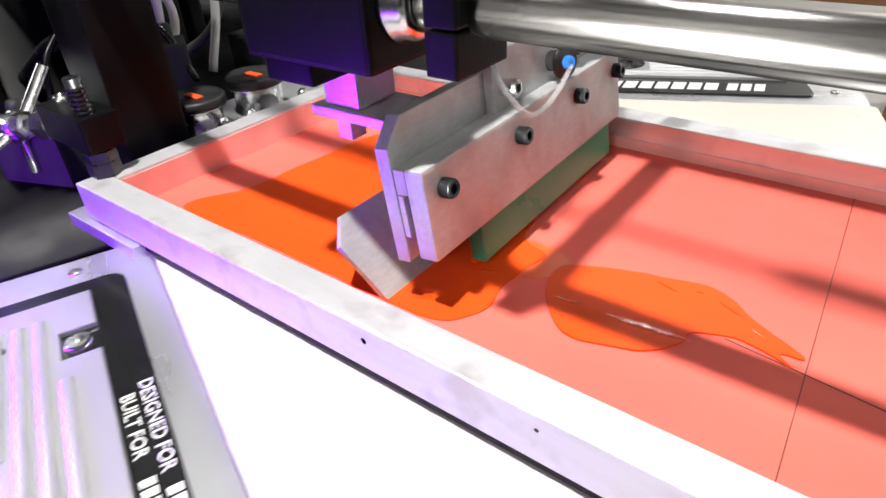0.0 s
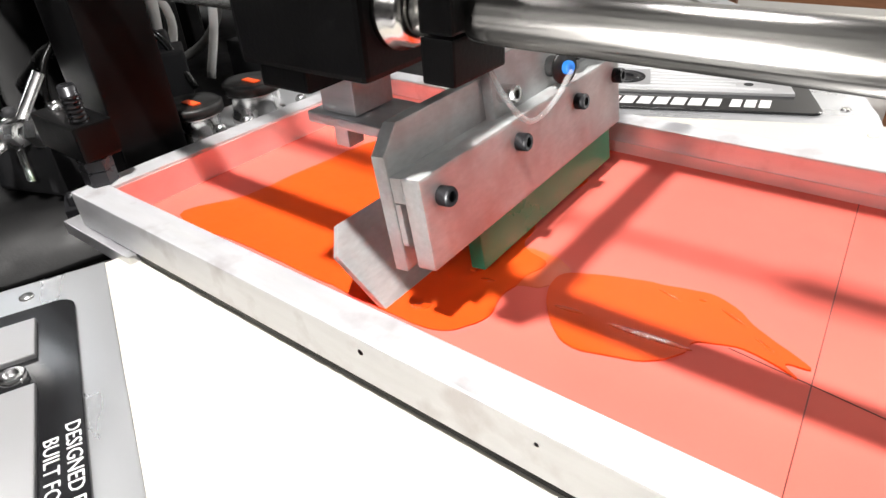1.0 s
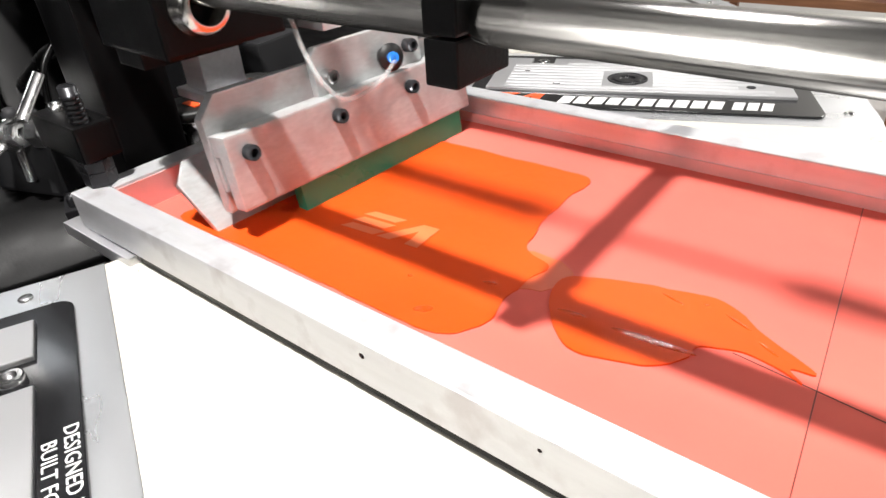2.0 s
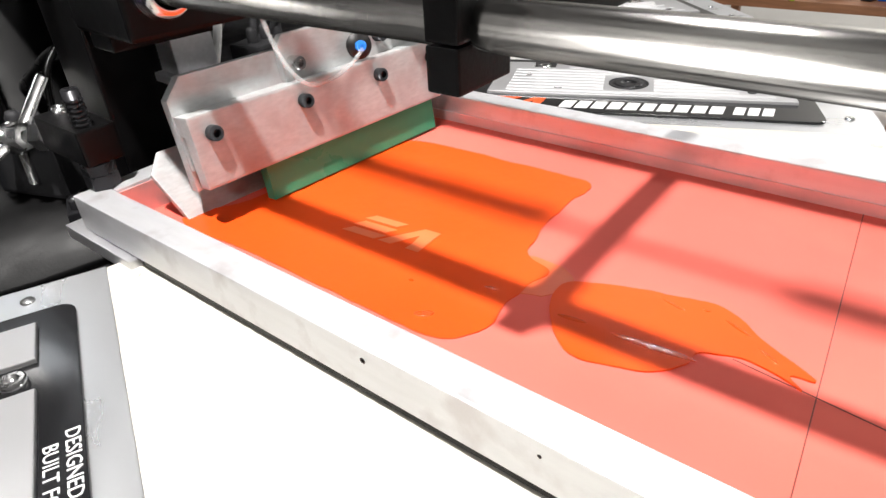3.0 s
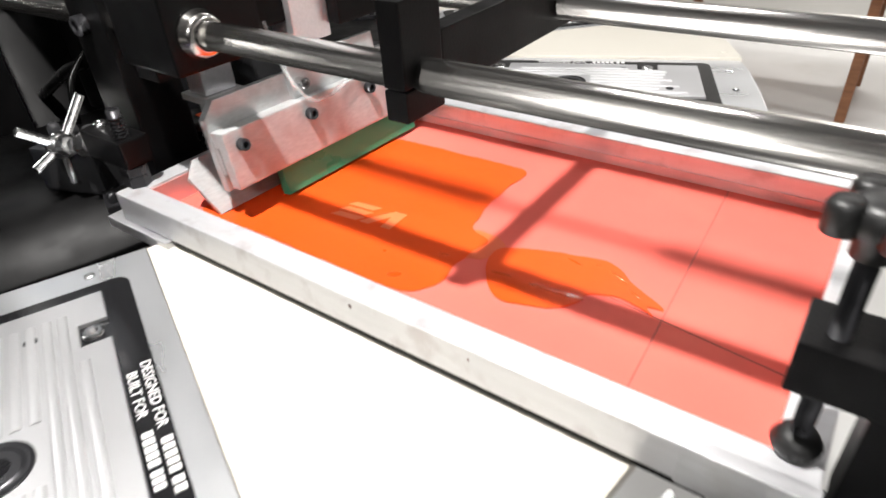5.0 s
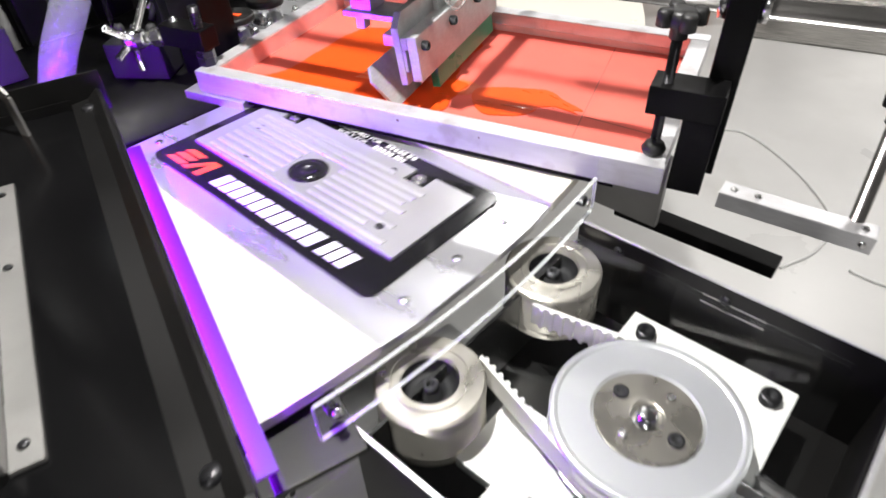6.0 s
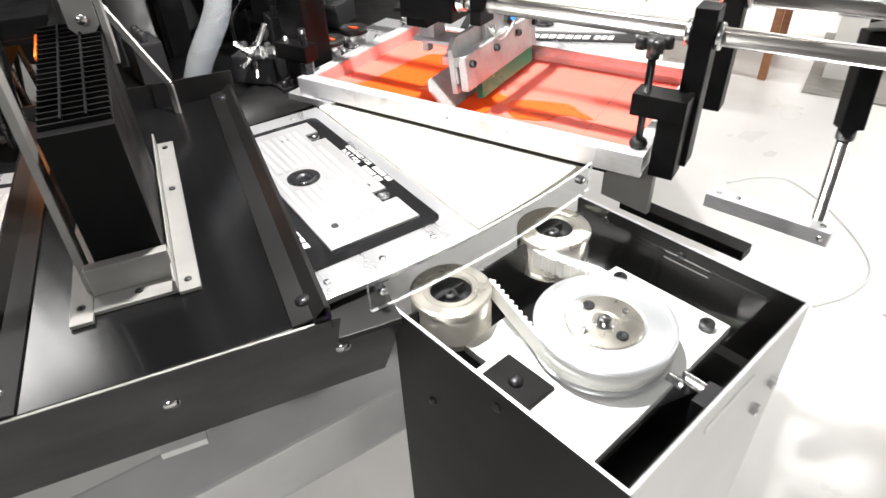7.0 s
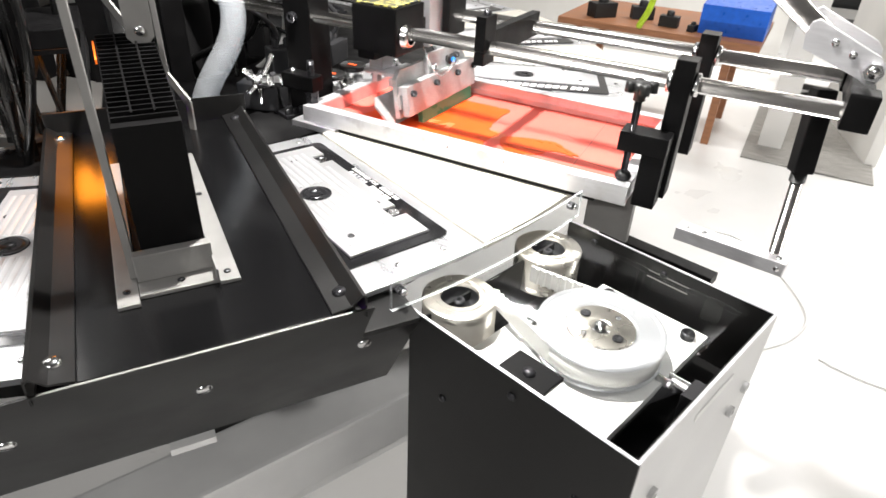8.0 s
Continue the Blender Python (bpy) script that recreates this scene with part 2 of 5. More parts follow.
def part(name, b, material, parent=None, label="", smooth=False):
    me = bpy.data.meshes.new(name)
    if parent is not None:
        root = parent
        while root.parent is not None:
            root = root.parent
        bmesh.ops.transform(b, matrix=WORLDS.get(root.name, Matrix.Identity(4)), verts=b.verts)
    b.to_mesh(me)
    b.free()
    if smooth:
        for p in me.polygons:
            p.use_smooth = True
    me.materials.append(material)
    ob = new(name, me)
    if parent is not None:
        ob.parent = parent
    if label:
        tagged(ob, label)
    return ob


def solo(name, b, material, label, category, group="", kind=""):
    return tagged(part(name, b, material), label, category, group, kind)


def B():
    return bmesh.new()


def cap_screw(b, p, d, r=0.0048, h=0.006):
    """A socket cap screw head: a knurled drum with a hexagon hole, standing on p along d."""
    m = along(p, Vector(p) + Vector(d))
    lathe(b, [(r, 0), (r, h * 0.85), (r, h * 0.85), (r * 0.88, h), (r * 0.88, h), (r * 0.55, h), (r * 0.55, h), (r * 0.5, h * 0.35), (0, h * 0.35)], 18, m)
    return b


def pan_screw(b, p, d, r=0.0065, h=0.004, slot=True):
    m = along(p, Vector(p) + Vector(d))
    lathe(b, [(r, 0), (r * 0.96, h * 0.5), (r * 0.7, h * 0.9), (0, h)], 18, m)
    return b


def hexnut(b, p, d, r=0.008, h=0.007):
    m = along(p, Vector(p) + Vector(d))
    lathe(b, [(r * 0.5, 0), (r, 0), (r, 0), (r, h), (r, h), (r * 0.5, h)], 6, m, smooth=False)
    return b


# ---------------------------------------------------------------- room
def room():
    b = B()
    box(b, -6, 6, -5, 9, -0.1, 0.0)
    solo("floor", b, FLOORM, "pale worn vinyl floor with faint stains", "floor", kind="structure")
    for n, x0, x1, y0, y1 in (("wall_north", -6.1, 0.55, 4.6, 4.75), ("wall_south", -6.1, 6.1, -5.1, -5.0), ("wall_east", 6.0, 6.1, -5, 9), ("wall_west", -6.1, -6.0, -5, 9), ("wall_far", -6.1, 6.1, 9.0, 9.1)):
        b = B()
        box(b, x0, x1, y0, y1, 0, 3.0)
        solo(n, b, DARKW if n in ("wall_west", "wall_south") else WALLM, "plain painted workshop wall", "wall", kind="structure")
    b = B()
    box(b, -6.1, 6.1, -5.1, 9.1, 3.0, 3.1)
    solo("ceiling", b, CEILM, "plain dark workshop ceiling", "ceiling", kind="structure")
    b = B()
    box(b, 0.62, 0.74, 2.98, 3.12, 0, 3.0, 0.004)
    solo("door_frame", b, WALLM, "white painted door post beside the opening", "door frame", kind="structure")
    b = B()
    box(b, -0.03, 0.03, 0, 0.95, 0, 3.0, 0.004, pose(1.17, 3.03, 0, 0, 0, 14))
    solo("partition_wall", b, WALLM, "white partition wall beside the opening", "wall", kind="structure")
    b = B()
    box(b, 0.56, 1.18, 2.75, 3.75, 0.001, 0.010, 0.003)
    solo("floor_mat", b, RUG, "dark grey ribbed mat lying on the floor", "mat")


room()


# ---------------------------------------------------------------- turntable
HUB = (-0.601, 0.1525)
STEP = 22.5
TOP = 0.9105


def text_mesh(words, size, m, material, parent, name="lettering", label=""):
    cu = bpy.data.curves.new("words", "FONT")
    cu.body, cu.size, cu.extrude, cu.align_x = words, size, 0.0002, "LEFT"
    cu.resolution_u = 2
    ob = bpy.data.objects.new("words", cu)
    scene.collection.objects.link(ob)
    me = bpy.data.meshes.new_from_object(ob)
    bpy.data.objects.remove(ob)
    b = B()
    b.from_mesh(me)
    bmesh.ops.transform(b, matrix=m, verts=b.verts)
    return part(name, b, material, parent, label)


def emblem(b, m, z0, z1):
    """Three stacked strokes and an open wedge side by side, drawn in a unit square and laid out by m."""
    strokes = [[(0.00, y), (0.44, y), (0.50, y + 0.26), (0.06, y + 0.26)] for y in (0.0, 0.37, 0.74)]
    wedge = [(0.50, 0), (0.66, 0), (0.79, 0.66), (0.85, 0.24), (0.86, 0), (1.02, 0), (0.93, 1), (0.73, 1)]
    for shape in strokes + [wedge]:
        flat = [m @ Vector((x, y, 0)) for x, y in shape]
        prism(b, [(p.x, p.y) for p in flat], z0, z1)


def station_plate(parent):
    """One printing station on the x axis of the turntable; heights from the table top."""
    b = B()
    pts = [(0.652, -0.103), (1.040, -0.103), (1.0445, -0.07), (1.0465, 0), (1.0445, 0.07), (1.040, 0.103), (0.652, 0.103)]
    prism(b, pts, -0.006, 0.0, 0.0010)
    plate = part("station_plate", b, PLATE, parent, "scuffed aluminium station plate on the turntable rim")
    b = B()
    n = 5
    ring = []
    x0, x1, y0, y1, r = 0.685, 1.002, -0.078, 0.085, 0.010
    for cx, cy, a in ((x1 - r, y1 - r, 0), (x0 + r, y1 - r, 90), (x0 + r, y0 + r, 180), (x1 - r, y0 + r, 270)):
        ring += [(cx + r * math.cos(radians(a + 90 * i / n)), cy + r * math.sin(radians(a + 90 * i / n))) for i in range(n + 1)]
    prism(b, ring, 0.0, 0.0022, 0.0006)
    part("label_plate", b, LABELB, plate, "glossy black label plate with white print")
    b = B()
    # nest with two notches for its clamp screws, and a row of milled ridges
    u0, u1, v0, v1, z = 0.701, 0.986, -0.037, 0.066, 0.0052
    pts = [(u0, v0), (u1, v0), (u1, v1)]
    for c in (0.928, 0.747):
        pts += [(c + 0.012, v1), (c + 0.012, v1 - 0.018), (c - 0.012, v1 - 0.018), (c - 0.012, v1)]
    pts += [(u0, v1)]
    prism(b, pts, 0.0022, z, 0.0008)
    nest = part("nest", b, NEST, plate, "machined aluminium product nest with milled ridges")
    for i in range(9):
        v = v0 + 0.009 + i * 0.0096
        a, e = u0 + 0.018, u1 - 0.018 - 0.03 * abs(math.sin(i * 1.7))
        runs = ((a, 0.838 - 0.024), (0.838 + 0.024, e)) if abs(v) < 0.022 else (((0.775, 0.905),) if v > 0.04 else ((a, e),))
        for s, e in runs:
            b = B()
            prism(b, [(v + 0.0033 * math.cos(radians(a)), z - 0.0001 + 0.0013 * math.sin(radians(a))) for a in range(0, 181, 20)], s, e, 0, Matrix(((0, 0, 1, 0), (1, 0, 0, 0), (0, 1, 0, 0), (0, 0, 0, 1))))
            part("milled_ridge", b, RIDGE, plate)
    b = B()
    lathe(b, [(0.0, 0.0003), (0.0075, 0.0003), (0.008, 0.0012), (0.008, 0.0012), (0.013, 0.0012), (0.013, 0.0012), (0.0135, 0.0005), (0.0185, 0.0005), (0.019, 0.0010), (0.0195, 0.0008), (0.0195, 0)], 32, Matrix.Translation((0.838, 0, z)))
    part("hub_ring", b, OXIDE, plate, "dark steel locating ring")
    for c in (0.747, 0.928):
        b = B()
        cap_screw(b, (c, v1 - 0.010, 0.0022), (0, 0, 1), 0.0065, 0.0035)
        part("clamp_screw", b, CHROME, plate)
    for u, v in ((0.735, 0.02), (0.95, -0.015), (0.90, 0.05), (0.77, -0.02)):
        b = B()
        lathe(b, [(0.0042, 0), (0.0042, 0.0006), (0.0028, 0.0006), (0.0022, 0.0002), (0, 0.0002)], 14, Matrix.Translation((u, v, z)))
        part("dowel_hole", b, SHADE, plate)
    for u, v in ((1.022, -0.06), (1.022, 0.0), (1.022, 0.06), (0.668, -0.06), (0.668, 0.06)):
        b = B()
        pan_screw(b, (u, v, 0), (0, 0, 1), 0.0042, 0.0018)
        part("plate_screw", b, CHROME, plate)
    # print: two short lines, then bars where the words cannot be made out
    zt = 0.0025
    text_mesh("DESIGNED FOR", 0.0088, pose(0.7930, 0.0772, zt), LETTER, plate)
    text_mesh("BUILT FOR", 0.0088, pose(0.7990, 0.0684, zt), LETTER, plate)
    for s, e, v in ((0.862, 0.889, 0.0772), (0.891, 0.903, 0.0772), (0.853, 0.880, 0.0684), (0.882, 0.896, 0.0684)):
        n = int(round((e - s) / 0.0052))
        for i in range(n):
            b = B()
            w = (e - s) / n
            box(b, s + i * w, s + (i + 0.72) * w, v, v + 0.0060, zt - 0.0002, zt + 0.0002)
            part("print_bar", b, LETTER, plate)
    # emblem in plain slanted strokes, then the maker's words as one row of bars
    b = B()
    emblem(b, Matrix.Translation((0.700, -0.0700, 0)) @ Matrix(((0.056, 0.010, 0, 0), (0, 0.024, 0, 0), (0, 0, 1, 0), (0, 0, 0, 1))), zt - 0.0002, zt + 0.0002)
    part("emblem", b, ORANGE, plate, "orange emblem in slanted strokes")
    bars = [(0.776 + k * 0.0147, 0.0118) for k in range(10)] + [(0.928 + k * 0.0118, 0.0092) for k in range(3)]
    v, h = -0.0690, 0.0190
    for s, w in bars:
        b = B()
        prism(b, [(s, v), (s + w, v), (s + w + h * 0.24, v + h), (s + h * 0.24, v + h)], zt - 0.0002, zt + 0.0002)
        part("maker_bar", b, LETTER, plate)
    return plate


def turntable():
    t = thing("turntable", (0, 0, 0), "large indexing turntable with aluminium stations and cream infill panels", "turntable", m=pose(*HUB, TOP))
    plate = station_plate(t)
    kids = [plate] + list(plate.children)
    b = B()
    # the infill wedge stands between two plates
    half, r0, r1 = radians(STEP), 0.668, 1.047
    a0 = math.asin(0.1036 / 0.668)
    a1 = math.asin(0.1036 / r1)
    A = [a1 + (half - 2 * a1) * i / 8 for i in range(9)]
    pts = [(r1 * math.cos(a), r1 * math.sin(a)) for a in A]
    A = [a0 + (half - 2 * a0) * i / 3 for i in range(4)]
    pts += [(r0 * math.cos(a), r0 * math.sin(a)) for a in reversed(A)]
    prism(b, pts, -0.006, 0.0034, 0.0006)
    wedge = part("infill_panel", b, CREAM, t, "cream laminate infill panel")
    b = B()
    box(b, 0.530, 0.575, 0.085, 0.150, 0.0, 0.006, 0.001)
    for k in range(5):
        lathe(b, [(0.0045, 0), (0.0045, 0.006), (0.003, 0.009), (0, 0.009)], 12, pose(0.565, 0.092 + 0.012 * k, 0.006))
    part("manifold", b, OXIDE, wedge, "small dark air manifold")
    for r, a in ((0.69, 9.8), (0.69, 12.7), (1.032, 7.0), (1.032, 15.5)):
        b = B()
        pan_screw(b, (r * math.cos(radians(a)), r * math.sin(radians(a)), 0.0034), (0, 0, 1), 0.004, 0.0012)
        part("panel_screw", b, CREAM, wedge)
    wk = [wedge] + list(wedge.children)
    for k in range(1, 16):
        for group in (kids, wk):
            made = {}
            for o in group:
                c = o.copy()
                scene.collection.objects.link(c)
                made[o] = c
                if o is group[0]:
                    c.parent = t
                    c.matrix_basis = pose(0, 0, 0, 0, 0, STEP * k)
                else:
                    c.parent = made[group[0]]
    b = B()
    lathe(b, [(0.30, -0.016), (1.00, -0.016), (1.00, -0.0062), (0.30, -0.0062), (0.30, -0.016)], 96)
    part("disc", b, SHADE, t, "dark steel turntable disc")
    b = B()
    lathe(b, [(0.30, -0.006), (0.648, -0.006), (0.648, 0.0), (0.30, 0.0), (0.30, -0.006)], 64)
    part("inner_ring", b, BLACK, t, "black metal inner ring")
    return t


TABLE = turntable()


def column():
    t = thing("centre_column", (HUB[0], HUB[1], 0), "dark machine column in the middle of the turntable", "machine column")
    b = B()
    lathe(b, [(0, 0), (0.30, 0), (0.30, 0.85), (0.22, 0.87), (0.22, 1.02), (0.20, 1.03), (0, 1.03)], 24, Matrix.Translation((HUB[0], HUB[1], 0)))
    part("base_drum", b, BLACK, t)
    for k in range(7):
        a = radians(-70 + 25 * k)
        b = B()
        x, y = HUB[0] + 0.27 * math.cos(a), HUB[1] + 0.27 * math.sin(a)
        box(b, -0.02, 0.02, -0.02, 0.02, 0.90, 1.75, 0.003, pose(x, y, 0, 0, 0, -70 + 25 * k))
        part("upright", b, BLACK, t)
    # added dark ring hides the lit floor, so the view below the rim stays dark
    b = B()
    lathe(b, [(0.815, 0.70), (0.83, 0.70), (0.83, 0.8925), (0.815, 0.8925), (0.815, 0.70)], 64, Matrix.Translation((HUB[0], HUB[1], 0)))
    for k in range(4):
        a = radians(20 + 90 * k)
        box(b, 0.295, 0.816, -0.04, 0.04, 0.72, 0.80, 0.004, Matrix.Translation((HUB[0], HUB[1], 0)) @ Matrix.Rotation(a, 4, "Z"))
    part("under_ring", b, BLACK, t, "dark ring added to keep the view under the turntable dark")
    b = B()
    lathe(b, [(0.20, 1.30), (0.34, 1.30), (0.34, 1.36), (0.20, 1.36), (0.20, 1.30)], 24, Matrix.Translation((HUB[0], HUB[1], 0)), smooth=False)
    part("top_ring", b, BLACK, t)


column()


# ---------------------------------------------------------------- screen frame
ZF, ZM = 0.945, 0.9225
FX, FY, RW = 0.508, 0.297, 0.0195


def screen():
    t = thing("printing_screen", (FX / 2, FY / 2, ZM), "aluminium screen printing frame with a coral mesh and wet orange ink", "screen")
    for n, x0, x1, y0, y1, mt in (("near", 0, FX, 0, RW, ALU_FR), ("far", 0, FX, FY - RW, FY, ALU_FR), ("left", 0, 0.018, RW + 0.0004, FY - RW - 0.0004, ALU_FR), ("right", FX - 0.020, FX, RW + 0.0004, FY - RW - 0.0004, ALU_FR)):
        b = B()
        box(b, x0, x1, y0, y1, ZM - 0.0020, ZF, 0.0014)
        part("rail", b, mt, t, "worn aluminium frame rail")
    # ink film on the inner walls
    for x0, x1, y0, y1 in ((0.0182, 0.0190, RW, FY - RW), (0.018, FX - 0.02, RW + 0.0003, RW + 0.001)):
        b = B()
        box(b, x0, x1, y0, y1, ZM, ZF - 0.002)
        part("ink_film", b, STAIN, t, "dried pink ink on the inner wall")
    b = B()
    box(b, 0.0195, FX - 0.0205, FY - RW - 0.001, FY - RW - 0.0003, ZM, ZM + 0.008)
    part("ink_film", b, STAIN, t, "dried pink ink along the foot of the inner wall")
    b = B()
    box(b, 0.004, FX - 0.004, 0.004, FY - 0.004, ZM - 0.0028, ZM - 0.0021)
    part("glue_edge", b, STAIN, t)
    # black strip stands for the shadow in the gap under the near rail
    b = B()
    box(b, 0.066, 0.470, 0.0016, 0.0060, ZM - 0.0072, ZM - 0.0029, 0.0004)
    part("gasket", b, BLACK, t, "black strip standing for the shadow gap under the near rail")
    b = B()
    box(b, 0.018, FX - 0.02, RW, FY - RW, ZM - 0.0008, ZM)
    part("mesh", b, MESH, t, "taut coral red screen mesh")

    def blob(name, pts, z, material, wob=0.0016, label=""):
        P = [Vector((x, y, 0)) for x, y in pts]
        n = len(P)
        line = []
        for i in range(n):
            a, c, d, e = P[i - 1], P[i], P[(i + 1) % n], P[(i + 2) % n]
            for k in range(6):
                u = k / 6
                p = 0.5 * (2 * c + (d - a) * u + (2 * a - 5 * c + 4 * d - e) * u * u + (3 * c - a - 3 * d + e) * u ** 3)
                w = noise.noise_vector(p * 90) * wob
                line.append((p.x + w.x, p.y + w.y))
        b = B()
        prism(b, line, ZM - 0.0002, z)
        return part(name, b, material, t, label)

    blob("ink_layer", [(0.050, 0.041), (0.128, 0.041), (0.205, 0.041), (0.258, 0.041), (0.272, 0.050), (0.279, 0.068), (0.276, 0.084), (0.277, 0.104), (0.279, 0.120), (0.262, 0.128), (0.256, 0.146), (0.253, 0.167), (0.252, 0.198), (0.253, 0.226), (0.236, 0.231), (0.190, 0.230), (0.102, 0.226), (0.078, 0.196), (0.072, 0.146), (0.066, 0.084)], ZM + 0.0007, INK, 0.002, "layer of wet orange ink")
    blob("ink_puddle", [(0.306, 0.078), (0.318, 0.068), (0.332, 0.069), (0.352, 0.077), (0.365, 0.090), (0.366, 0.101), (0.383, 0.107), (0.396, 0.106), (0.408, 0.101), (0.402, 0.107), (0.412, 0.111), (0.388, 0.124), (0.366, 0.139), (0.340, 0.135), (0.316, 0.128), (0.293, 0.116), (0.294, 0.096)], ZM + 0.0010, INK, 0.0012, "drying puddle of orange ink")
    blob("ink_smear", [(0.240, 0.10), (0.275, 0.095), (0.295, 0.108), (0.290, 0.125), (0.262, 0.128)], ZM + 0.0003, INKTHIN, 0.003, "thin smear of orange ink")
    for x, y, lx, ly, a in ((0.348, 0.0925, 0.020, 0.0024, 5), (0.309, 0.0905, 0.008, 0.0016, 8), (0.246, 0.053, 0.005, 0.0022, 30), (0.2475, 0.0555, 0.003, 0.0012, 20), (0.376, 0.127, 0.008, 0.0010, -25), (0.345, 0.128, 0.007, 0.0009, -15), (0.392, 0.115, 0.006, 0.0009, -30), (0.222, 0.072, 0.0016, 0.0010, 0), (0.360, 0.132, 0.002, 0.0009, 10), (0.262, 0.090, 0.004, 0.0009, 15)):
        b = B()
        bmesh.ops.create_uvsphere(b, u_segments=20, v_segments=10, radius=1, matrix=pose(x, y, ZM + 0.0008, 0, 0, a) @ Matrix.Diagonal((lx, ly, 0.0006, 1)))
        part("ink_bead", b, WETINK, t, "glossy bead of wet ink", True)
    # artwork openings in the stencil, as plain shapes
    b = B()
    emblem(b, Matrix.Translation((0.1500, 0.0905, 0)) @ Matrix(((0.0560, 0.0040, 0, 0), (0.0050, 0.0240, 0, 0), (0, 0, 1, 0), (0, 0, 0, 1))), ZM + 0.0004, ZM + 0.0011)
    part("artwork", b, STENCIL, t, "pale open shapes of the artwork")
    b = B()
    for p, q, w in (((0.4175, 0.030), (0.4055, 0.278), 0.00022), ((0.380, 0.1055), (0.486, 0.091), 0.00022)):
        d = (Vector(q) - Vector(p)).normalized()
        nx, ny = -d.y * w, d.x * w
        prism(b, [(p[0] - nx, p[1] - ny), (q[0] - nx, q[1] - ny), (q[0] + nx, q[1] + ny), (p[0] + nx, p[1] + ny)], ZM - 0.0001, ZM + 0.00025)
    part("guide_line", b, PENCIL, t, "thin dark guide line drawn on the mesh")
    for x, r in ((0.257, 0.0016), (0.343, 0.0010)):
        b = B()
        lathe(b, [(0, 0.0), (r, 0.0), (r, 0.0006), (0, 0.0006)], 10, along((x, 0.0006, 0.9375), (x, -1, 0.9375)))
        part("rivet_hole", b, PENCIL, t)
    # taped right end of the near rail
    b = B()
    box(b, 0.455, FX + 0.0012, -0.0012, RW * 0.4, ZM - 0.0022, ZF + 0.0012, 0.0008)
    part("end_sleeve", b, ALU, t, "pale sleeve round the rail's end")


screen()


def holder_bar():
    t = thing("screen_holder", (-0.05, 0.02, 0.9), "aluminium bar under the screen frame with a black clamp", "screen holder")
    b = B()
    box(b, -0.020, 0.064, -0.005, 0.030, 0.9095, 0.9195, 0.001)
    part("bar", b, ALU, t)
    b = B()
    box(b, -0.048, 0.013, 0.011, 0.036, 0.9625, 0.986, 0.002)
    part("arm_block", b, BLACK, t)
    b = B()
    rod(b, (0.004, 0.020, 0.946), (0.004, 0.020, 1.010), 0.0052, 16)
    for k in range(18):
        lathe(b, [(0.0052, 0), (0.006, 0.001), (0.0052, 0.002)], 14, Matrix.Translation((0.004, 0.020, 0.951 + k * 0.003)))
    part("threaded_rod", b, OXIDE, t)
    b = B()
    hexnut(b, (0.004, 0.020, 0.9455), (0, 0, 1), 0.0105, 0.009)
    hexnut(b, (0.004, 0.020, 0.9550), (0, 0, 1), 0.0105, 0.007)
    part("nut", b, OXIDE, t)
    b = B()
    cap_screw(b, (-0.035, 0.024, 0.986), (0, 0, 1), 0.005, 0.005)
    part("screw", b, CHROME, t)
    b = B()
    rod(b, (-0.0475, 0.022, 0.970), (-0.090, 0.013, 0.962), 0.0065, 16)
    part("tie_rod", b, CHROME, t, "bright steel tie rod")
    b = B()
    hexnut(b, (-0.056, 0.0195, 0.968), (-0.9, -0.4, -0.1), 0.0105, 0.010)
    hexnut(b, (-0.075, 0.011, 0.966), (-0.9, -0.4, -0.1), 0.010, 0.008)
    part("lock_nut", b, CHROME, t)
    b = B()
    box(b, -0.065, -0.015, 0.046, 0.095, 0.86, 1.40, 0.002)
    part("post", b, BLACK, t, "black square post")
    b = B()
    cap_screw(b, (-0.045, 0.046, 1.062), (0, -1, 0), 0.008, 0.008)
    part("post_screw", b, OXIDE, t)


holder_bar()


# ---------------------------------------------------------------- rails over the screen
NY, FYR, RZ, RR = 0.059, 0.217, 1.0655, 0.0096


